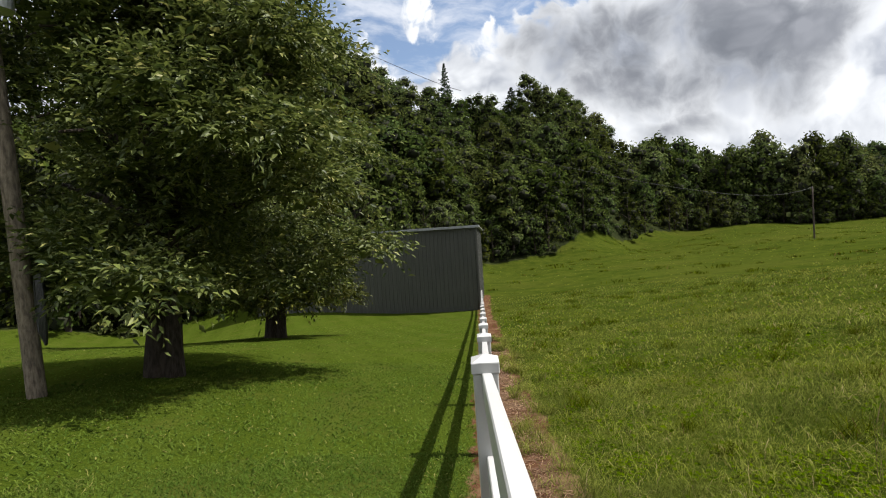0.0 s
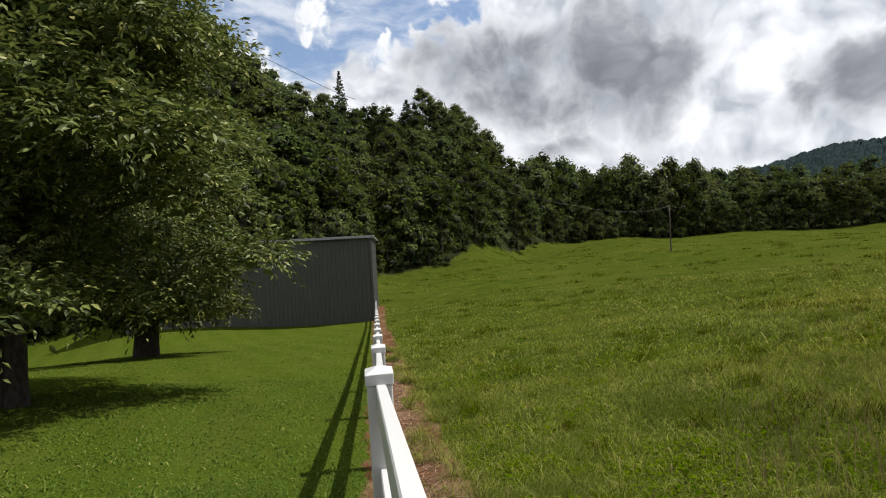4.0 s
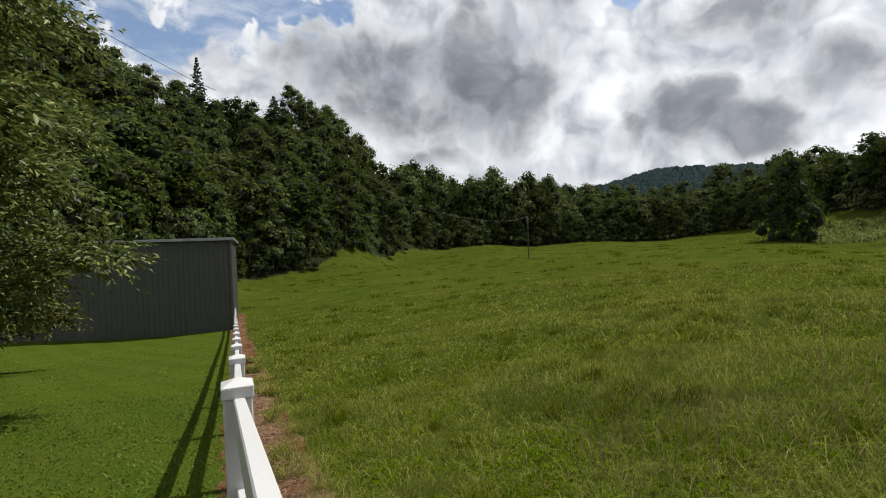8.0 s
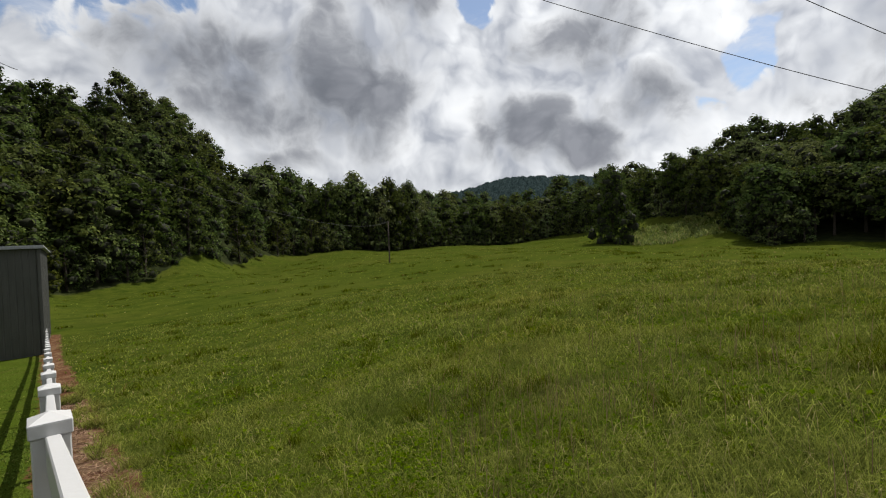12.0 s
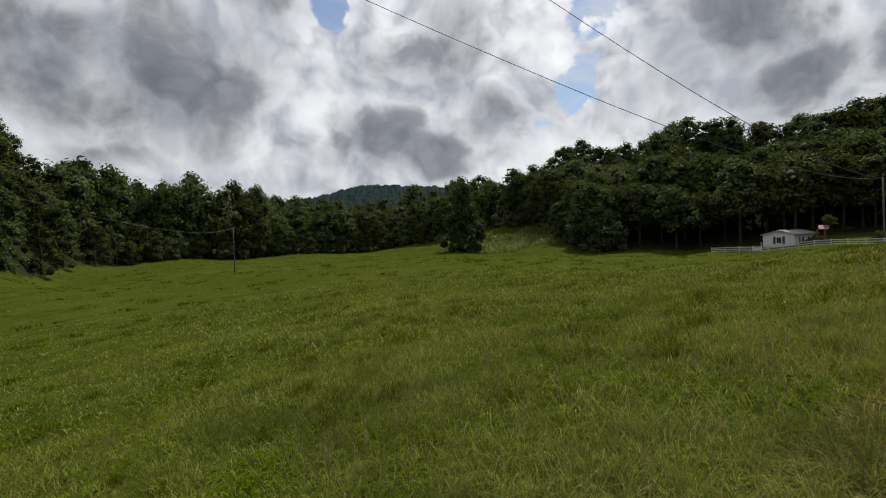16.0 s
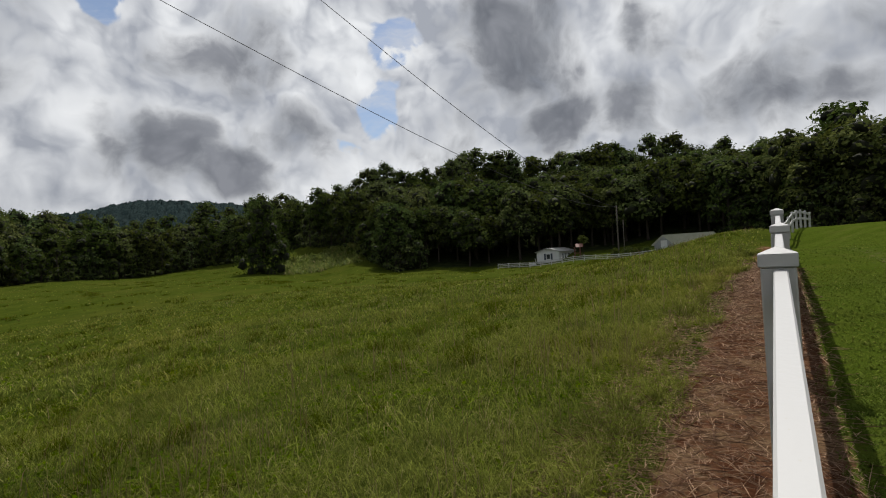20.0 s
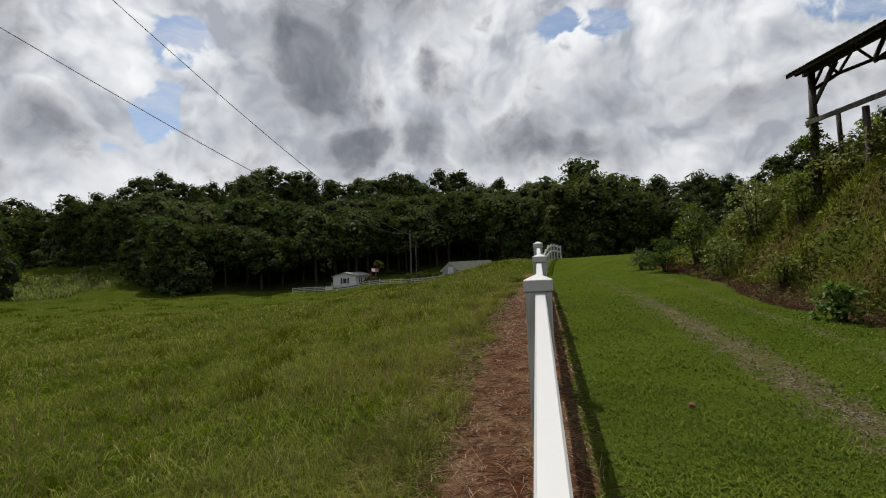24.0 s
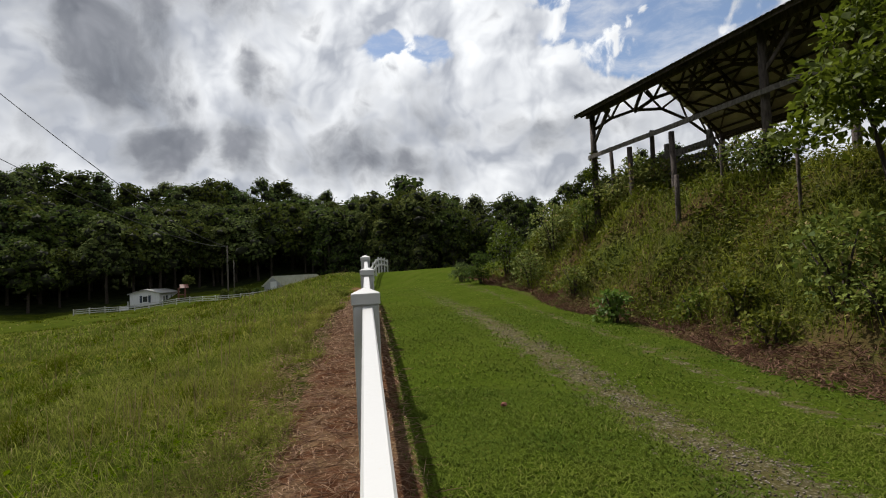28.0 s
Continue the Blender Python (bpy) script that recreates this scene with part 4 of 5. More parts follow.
def build_grass():
    rng = np.random.default_rng(9)
    got = []
    for n, r0, r1, h0, h1, w in ((52000, 0.9, 4, 0.03, 0.14, 0.0040), (62000, 4, 9, 0.03, 0.14, 0.0062), (46000, 9, 20, 0.03, 0.13, 0.018), (32000, 20, 45, 0.03, 0.13, 0.045), (18000, 45, 235, 0.03, 0.13, 0.15)):
        xy = scatter(rng, n, r0, r1, 2, 118)
        sa, la, sb, lb = fence_coords(xy[:, 0], xy[:, 1])
        wild = rng.random(n)
        rag = 0.30 * clump(xy, 0.6) + 0.12 * clump(xy, 1.9)
        keep = (la > 0.44 + 0.40 * wild + 0.6 * rag) & (lb < -0.62 - 0.55 * wild - rag)
        edge = np.interp(np.degrees(np.arctan2(xy[:, 0], xy[:, 1])), WOODS_AZ, WOODS_D)
        xy = xy[keep & (np.hypot(xy[:, 0], xy[:, 1]) < edge)]
        c = clump(xy, 0.8) * 0.5 + clump(xy, 3.5) * 0.5
        k = len(xy)
        sb = fence_coords(xy[:, 0], xy[:, 1])[2]
        taller = 1 + 0.5 * smooth(sb, 0, 4)
        h = (h0 + (h1 - h0) * rng.random(k) ** 1.3) * (1 + 0.5 * c) * taller
        got.append(blades(xy, h, w * rng.uniform(0.6, 1.4, k), rng.uniform(0.6, 1.7, k), rng))
    # arching tufts along the bare strips
    for az, side, s1, count in ((FENCE_B, -1.05, 18, 150), (FENCE_A, 0.55, 16, 70)):
        s0 = 1.3 + s1 * rng.random(count) ** 1.3
        lat0 = side + rng.normal(size=count) * 0.16 + 0.14 * np.sin(s0 * 2.1)
        s, lat = (np.repeat(q, 70) + rng.normal(size=count * 70) * 0.05 for q in (s0, lat0))
        a = radians(az)
        xy = np.c_[s * math.sin(a) + lat * math.cos(a), s * math.cos(a) - lat * math.sin(a)]
        k = len(xy)
        got.append(blades(xy, np.repeat(rng.uniform(0.10, 0.30, count), 70) * rng.uniform(0.6, 1.2, k), np.maximum(0.0038, 0.0009 * s) * rng.uniform(0.6, 1.3, k), rng.uniform(0.4, 1.6, k), rng))
    tagged(new("field_grass", np_mesh("field_grass", *merge(got), M_FIELD)), "tall uncut pasture grass, green with dry tips", "grass", kind="stuff")
    got = []
    # broad leaves of clover, dock and plantain among the grass
    for n, r0, r1, size in ((24000, 1.0, 5, 0.030), (26000, 5, 12, 0.045), (20000, 12, 34, 0.08)):
        xy = scatter(rng, n, r0, r1, 2, 118)
        sa, la, sb, lb = fence_coords(xy[:, 0], xy[:, 1])
        c = clump(xy, 0.45) * 0.6 + clump(xy, 1.7) * 0.6
        xy = xy[(la > 0.6 + 0.5 * rng.random(n)) & (lb < -0.7 - 0.6 * rng.random(n)) & (c + rng.normal(size=n) * 0.25 > 0.05)]
        k = len(xy)
        a = rng.random(k) * 2 * np.pi
        L = size * rng.uniform(0.6, 1.6, k)
        pos = np.c_[xy, land(xy[:, 0], xy[:, 1]) + rng.uniform(0.02, 0.07, k)]
        got.append(leaves(pos, np.c_[np.cos(a), np.sin(a), rng.uniform(-0.1, 0.7, k)], np.tile([0, 0, 1.0], (k, 1)) + rng.normal(size=(k, 3)) * 0.35, L, L * rng.uniform(0.4, 0.8, k)))
    tagged(new("clover", np_mesh("clover", *merge(got), M_CLOVER)), "patches of broad-leaved clover and dock in the pasture", "weeds", kind="stuff")
    # darker tufts of coarse grass and weeds standing over the sward
    got = []
    for n, r0, r1, per, spread, h, w in ((170, 3, 14, 90, 0.10, 0.22, 0.007), (420, 14, 45, 46, 0.22, 0.26, 0.022), (620, 45, 120, 26, 0.40, 0.32, 0.07), (420, 120, 225, 18, 0.8, 0.42, 0.16)):
        c = scatter(rng, n, r0, r1, 4, 114)
        sa, la, sb, lb = fence_coords(c[:, 0], c[:, 1])
        edge = np.interp(np.degrees(np.arctan2(c[:, 0], c[:, 1])), WOODS_AZ, WOODS_D)
        c = c[(la > 1.2) & (lb < -1.8) & (np.hypot(c[:, 0], c[:, 1]) < edge - 1) & (clump(c, 6.0) + rng.normal(size=n) * 0.5 > -0.1)]
        size = rng.uniform(0.5, 1.5, len(c))
        xy = np.repeat(c, per, 0) + rng.normal(size=(len(c) * per, 2)) * (np.repeat(size, per) * spread)[:, None]
        k = len(xy)
        got.append(blades(xy, h * np.repeat(size, per) * rng.uniform(0.5, 1.2, k), w * rng.uniform(0.6, 1.3, k), rng.uniform(0.5, 1.5, k), rng))
    tagged(new("coarse_tufts", np_mesh("coarse_tufts", *merge(got), M_TUFT)), "dark coarse tufts of grass and weeds in the pasture", "weeds", kind="stuff")
    got = []
    for n, r0, r1, h, w in ((2600, 1.5, 6, 0.36, 0.004), (4200, 6, 22, 0.36, 0.009), (2200, 22, 50, 0.36, 0.022)):
        xy = scatter(rng, n, r0, r1, 40, 118)
        sa, la, sb, lb = fence_coords(xy[:, 0], xy[:, 1])
        c = clump(xy, 2.0)
        xy = xy[(la > 0.9) & (lb < -1.2) & (c + rng.normal(size=n) * 0.4 > 0.1) & (sb > -1.0 + 3 * rng.random(n)) & (lb > -14 * rng.random(n) - 2)]
        k = len(xy)
        got.append(blades(xy, h * rng.uniform(0.45, 1.45, k), w * rng.uniform(0.7, 1.3, k), rng.uniform(0.05, 0.3, k), rng))
    tagged(new("seed_stalks", np_mesh("seed_stalks", *merge(got), M_SEED)), "thin dry seed stalks standing above the pasture", "grass", kind="stuff")
    got = []
    for n, r0, r1, h0, h1, w in ((60000, 1.0, 5, 0.014, 0.046, 0.008), (52000, 5, 12, 0.014, 0.044, 0.015), (34000, 12, 32, 0.012, 0.036, 0.034)):
        for az0, az1, share in ((-48, 6, 0.5), (114, 172, 0.5)):
            xy = scatter(rng, int(n * share), r0, r1, az0, az1)
            sa, la, sb, lb = fence_coords(xy[:, 0], xy[:, 1])
            wild = rng.random(len(xy))
            track = np.maximum(np.exp(-((lb - 2.4 + 0.02 * sb) / 0.22) ** 2) * 0.95, np.exp(-((lb - 4.0) / 0.25) ** 2) * 0.5) * (1 - 0.6 * smooth(sb, 6, 17))
            lower = (la < -0.10 - 0.14 * wild) & (sa > 0) & (sa < 36)
            upper = (lb > 0.16 + 0.26 * wild) & (lb < 5.1) & (wild > track) & (sb > -4)
            xy = xy[lower if az0 < 0 else upper]
            k = len(xy)
            h = (h0 + (h1 - h0) * rng.random(k)) * (1 + 0.5 * clump(xy, 0.7))
            got.append(blades(xy, h, w * rng.uniform(0.6, 1.4, k), rng.uniform(1.0, 2.4, k), rng))
    tagged(new("lawn_grass", np_mesh("lawn_grass", *merge(got), M_LAWN)), "short mown lawn grass", "grass", kind="stuff")
    # straw and clippings on the bare clay
    got = []
    for az, n, s1, l0, l1 in ((FENCE_A, 4500, 14, 0.06, 0.55), (FENCE_B, 22000, 16, -1.25, -0.06), (FENCE_B, 3500, 12, 0.05, 0.32)):
        s = s1 * rng.random(n) ** 1.6 + 0.4
        lat = l0 + (l1 - l0) * rng.random(n) ** 1.5 if l0 < -1 else rng.uniform(l0, l1, n)
        a = radians(az)
        x, y = s * math.sin(a) + lat * math.cos(a), s * math.cos(a) - lat * math.sin(a)
        pos = np.c_[x, y, land(x, y) + rng.uniform(0.004, 0.03, n)]
        way = rng.normal(size=(n, 3)) * [1, 1, 0.18]
        L = rng.uniform(0.05, 0.22, n)
        got.append(leaves(pos, way, np.tile([0, 0, 1.0], (n, 1)), L, np.maximum(0.0046, 0.0013 * s), 0.05))
    tagged(new("straw", np_mesh("straw", *merge(got), M_STRAW)), "loose dry straw strewn over red clay", "straw", kind="stuff")


build_grass()


def build_knoll():
    """Rank weeds over the grassy knoll below the east wood."""
    rng = np.random.default_rng(29)
    c = scatter(rng, 900, 146, 178, 63.0, 77.5)
    c = c[clump(c, 5.0) + rng.normal(size=len(c)) * 0.5 > 0.0]
    size = rng.uniform(0.4, 1.5, len(c))
    xy = np.repeat(c, 34, 0) + rng.normal(size=(len(c) * 34, 2)) * (np.repeat(size, 34) * 0.8)[:, None]
    k = len(xy)
    tagged(new("knoll_weeds", np_mesh("knoll_weeds", *blades(xy, 1.1 * np.repeat(size, 34) * rng.uniform(0.4, 1.2, k), 0.22 * rng.uniform(0.6, 1.4, k), rng.uniform(0.4, 1.4, k), rng), M_WEED)), "rank light green weeds on the grassy knoll", "weeds", kind="stuff")


build_knoll()


def build_gravel():
    """Loose stones lying in the worn wheel track of the drive."""
    rng = np.random.default_rng(23)
    n = 12000
    s = -3.5 + 19 * rng.random(n) ** 1.7
    lat = 2.4 - 0.02 * s + rng.normal(size=n) * 0.20
    xy = np.array([along_b(a, b) for a, b in zip(s, lat)])
    xy = xy[clump(xy, 0.35) * 0.6 + clump(xy, 1.3) * 0.6 + rng.normal(size=n) * 0.45 > 0.12 + 0.035 * np.clip(s, 0, 20)]
    k = len(xy)
    ball = np.array([(1, 0, 0), (0, 1, 0), (-1, 0, 0), (0, -1, 0), (0, 0, 0.7), (0, 0, -0.5)])
    tri = np.array([(0, 1, 4), (1, 2, 4), (2, 3, 4), (3, 0, 4), (1, 0, 5), (2, 1, 5), (3, 2, 5), (0, 3, 5)])
    size = rng.uniform(0.004, 0.014, k)[:, None, None] * rng.uniform(0.6, 1.3, (k, 6, 1))
    a = rng.random(k) * 6.28
    turn = np.stack([np.stack([np.cos(a), -np.sin(a), 0 * a], 1), np.stack([np.sin(a), np.cos(a), 0 * a], 1), np.stack([0 * a, 0 * a, 1 + 0 * a], 1)], 1)
    pos = np.c_[xy, land(xy[:, 0], xy[:, 1]) + 0.004]
    v = np.einsum("kij,kvj->kvi", turn, ball * size) + pos[:, None]
    t = tri[None] + (np.arange(k) * 6)[:, None, None]
    m = leaf_material("loose_stones", (0.085, 0.072, 0.052), (0.270, 0.240, 0.190), 0.0, 0.9, None, None, 0.1)
    tagged(new("gravel", np_mesh("gravel", v.reshape(-1, 3), t.reshape(-1, 3), m)), "loose grey stones in the worn wheel track", "gravel", kind="stuff")


build_gravel()


# ---------------------------------------------------------------- the two big lawn trees
def lawn_tree(seed, at, height, radius, base, trunk_r, twigs, leaf, label, lobes=26, trim=None):
    rng = np.random.default_rng(seed)
    th = thing("lawn_tree", at, label, "tree", "big trees on the lawn")
    h0 = base + 1.6
    bits = tube([(0, 0, -0.4), (0, 0, 0.15), (0.04, 0.02, 0.8), (-0.03, 0.05, h0), (0.1, 0, height * 0.45), (0, -0.1, height * 0.7), (0.05, 0, height * 0.9)],
                [trunk_r * 1.5, trunk_r * 1.15, trunk_r, trunk_r * 0.92, trunk_r * 0.55, trunk_r * 0.3, 0.03], 14, 0.12, seed)
    part("trunk", np_mesh("trunk", *bits, M_BARK), M_BARK, th)
    fork = tube([(trunk_r * 1.1, -trunk_r * 0.5, -0.3), (trunk_r * 1.2, -trunk_r * 0.5, 0.5), (trunk_r * 1.7, -trunk_r * 0.6, h0), (trunk_r * 3.5, -trunk_r, height * 0.42)], [trunk_r * 0.75, trunk_r * 0.55, trunk_r * 0.42, 0.04], 10, 0.14, seed + 40)
    part("stem", np_mesh("stem", *fork, M_BARK), M_BARK, th)
    for i in range(11):
        a = i * 2.4 + rng.random() * 0.5
        z = h0 - 0.3 + (height * 0.62 - h0) * i / 11
        r = radius * (0.85 - 0.35 * i / 11)
        c, q = math.cos(a), math.sin(a)
        if trim and c * trim[0] + q * trim[1] > 0.3:
            r = min(r, trim[2] / (c * trim[0] + q * trim[1]))
        limb = tube([(0, 0, z), (r * 0.35 * c, r * 0.35 * q, z + 0.7), (r * 0.7 * c, r * 0.7 * q, z + 1.1), (r * c, r * q, z + 0.9)], [trunk_r * 0.38, trunk_r * 0.27, trunk_r * 0.15, 0.02], 7, 0.1, seed + i)
        part("limb", np_mesh("limb", *limb, M_BARK), M_BARK, th)
    p, v, cs, rs = crown_points(rng, twigs, radius, height - base, base, lobes, 0.30, 0.42, (0.16, 0.28), 0.40)
    if trim:  # cut back on one side for the power line
        keep = (p[:, 0] * trim[0] + p[:, 1] * trim[1] < trim[2] + 0.2 * np.sin(p[:, 2] * 3)) | (p[:, 0] * trim[1] - p[:, 1] * trim[0] > 0.35)
        p, v = p[keep], v[keep]
    twigs = len(p)
    # each twig carries a spray of leaves
    per = 9
    way = v * [1, 1, 0.6] + rng.normal(size=v.shape) * 0.45 + [0, 0, 0.05]
    way /= np.linalg.norm(way, axis=1)[:, None]
    f = np.tile(np.linspace(0.05, 1.0, per), twigs)
    tw = np.repeat(way, per, 0)
    length = np.repeat(rng.uniform(0.35, 0.75, twigs), per)
    pos = np.repeat(p, per, 0) + tw * (f * length)[:, None] + rng.normal(size=(twigs * per, 3)) * 0.02 - np.c_[np.zeros(twigs * per), np.zeros(twigs * per), 0.12 * f * f]
    side = np.cross(tw, np.tile([0, 0, 1.0], (len(tw), 1)))
    side *= np.where(np.arange(len(tw)) % 2, 1, -1)[:, None]
    along = tw * 0.7 + side * 0.8 + rng.normal(size=tw.shape) * 0.25 + [0, 0, -0.18]
    normal = np.tile([0, 0, 1.0], (len(tw), 1)) + rng.normal(size=tw.shape) * 0.45
    L = leaf * rng.uniform(0.6, 1.25, len(tw))
    # the dense middle of each bough
    m = 70 * lobes
    who = np.repeat(np.arange(lobes), 70)
    core = cs[who] + rng.normal(size=(m, 3)) * (rs[who] * 0.34)[:, None] * [1, 1, 0.4]
    big = rng.uniform(0.18, 0.34, m)
    if trim:
        keep = (core[:, 0] * trim[0] + core[:, 1] * trim[1] < trim[2]) | (core[:, 0] * trim[1] - core[:, 1] * trim[0] > 0.35)
        core, big = core[keep], big[keep]
    m = len(core)
    inner = leaves(core, rng.normal(size=(m, 3)) * [1, 1, 0.3], np.tile([0, 0, 1.0], (m, 1)) + rng.normal(size=(m, 3)) * 0.4, big, big * 0.6)
    part("crown", np_mesh("crown", *merge([leaves(pos, along, normal, L, L * rng.uniform(0.34, 0.50, len(tw)), 0.22), inner]), M_NEARLEAF), M_NEARLEAF, th, "glossy long green leaves")
    return th


lawn_tree(41, foot_at(-30.4, 10.9), 10.8, 4.5, 1.15, 0.27, 14000, 0.14, "big leafy tree with a thick dark trunk on the lawn", 64, (-0.717, -0.697, 1.55))
lawn_tree(42, foot_at(-19.6, 22.5), 16.0, 4.2, 0.6, 0.34, 11500, 0.175, "tall leafy tree shading the lawn near the barn", 74)


# ---------------------------------------------------------------- poles and wires
def pole(at, h, r0, r1, lean, label, wood=None):
    th = thing("utility_pole", at, label, "utility pole")
    top = Vector((lean[0], lean[1], h))
    part("shaft", np_mesh("shaft", *tube([(0, 0, -0.5), top * 0.3, top * 0.65, top], [r0, r0 * 0.93, (r0 + r1) / 2, r1], 12, 0.05), wood or M_POLE), M_POLE, th)
    return th, top


near_pole, near_top = pole(foot_at(-40.2, 10.6), 9.0, 0.14, 0.10, (-0.62, 0.25), "leaning weathered wooden utility pole on the lawn")
bm = bmesh.new()
bmesh.ops.create_cone(bm, cap_ends=True, segments=20, radius1=0.2, radius2=0.2, depth=0.75, matrix=Matrix.Translation((0.16, -0.30, 6.55)))
bmesh.ops.create_cone(bm, cap_ends=True, segments=20, radius1=0.21, radius2=0.12, depth=0.08, matrix=Matrix.Translation((0.16, -0.30, 6.97)))
part("transformer", bm, M_GREYCAN, near_pole, "pale grey transformer can")
ring = thing("hose_coil", near_pole.matrix_world @ Matrix.Translation((0.22, -0.12, 1.55)), "black hose coil hung on the wooden pole", "hose")
for k in range(5):
    n, rr = 28, 0.36 + 0.025 * k
    loop = [(0.3 * rr * math.cos(2 * math.pi * i / n) * 0.9 + 0.02 * k, -0.25 * rr * math.cos(2 * math.pi * i / n), 1.25 * rr * math.sin(2 * math.pi * i / n) - 0.02 * k) for i in range(n + 1)]
    part("hose_loop", np_mesh("hose_loop", *tube(loop, [0.022] * (n + 1), 6), M_BLACK), M_BLACK, ring)

field_pole, field_top = pole(foot_at(36.75, 100), 0.1 + EYE + 100 * math.tan(radians(2.3)) - foot_at(36.75, 100).z, 0.13, 0.10, (0, 0), "thin dark wooden pole standing in the field", M_DARKWOOD)
far_pole, far_top = pole(foot_at(101.35, 115), EYE + 115 * math.tan(radians(4.2)) - foot_at(101.35, 115).z, 0.17, 0.12, (0, 0), "grey wooden utility pole beside the mobile home", M_OLDWOOD)
pole(foot_at(101.95, 117), EYE + 117 * math.tan(radians(2.6)) - foot_at(101.95, 117).z, 0.10, 0.08, (0, 0), "short thin wooden pole next to a taller one", M_OLDWOOD)
bm = bmesh.new()
beam(bm, (-0.5, 0, far_top.z - 0.5), (0.5, 0, far_top.z - 0.5), 0.1, 0.12)
part("crossarm", bm, M_POLE, far_pole)


def wire(a, b, sag, r, label, least=0.0006):
    a, b = Vector(a), Vector(b)
    n = 40
    pts = []
    for i in range(n + 1):
        u = i / n
        p = a.lerp(b, u)
        p.z -= 4 * sag * u * (1 - u)
        pts.append(p)
    rad = [max(r, least * Vector((p.x, p.y, p.z - EYE)).length) for p in pts]
    tagged(new("power_line", np_mesh("power_line", *tube(pts, rad, 5), M_WIRE)), label, "cable", "overhead wires")


ftop = field_pole.matrix_world.translation + field_top
etop = far_pole.matrix_world.translation + far_top
npole = near_pole.matrix_world.translation
wire(npole + Vector((-0.15, 0, EYE + 3.75 - npole.z)), ftop - Vector((0, 0, 0.1)), 1.95, 0.004, "thin black overhead wire crossing in front of the woods", 0.00032)
wire(npole + near_top - Vector((0, 0, 0.3)), heading(3.0, 16.0) * 170 + Vector((0, 0, EYE)), 0.5, 0.004, "thin high wire reaching up to the wooded hill", 0.0005)
u70 = bearing(-70, 1.0)
for a2, b1, s1 in ((0.000849, -0.0710, 135), (0.000924, -0.0285, 125)):
    far_end = Vector((etop.x, etop.y, EYE + 8.2))
    near_end = Vector((etop.x, etop.y, 0)) + u70 * s1
    near_end.z = EYE + 8.2 + a2 * s1 * s1 + b1 * s1
    wire(far_end, near_end, a2 * s1 * s1 / 4, 0.010, "black overhead power line sagging across the field")


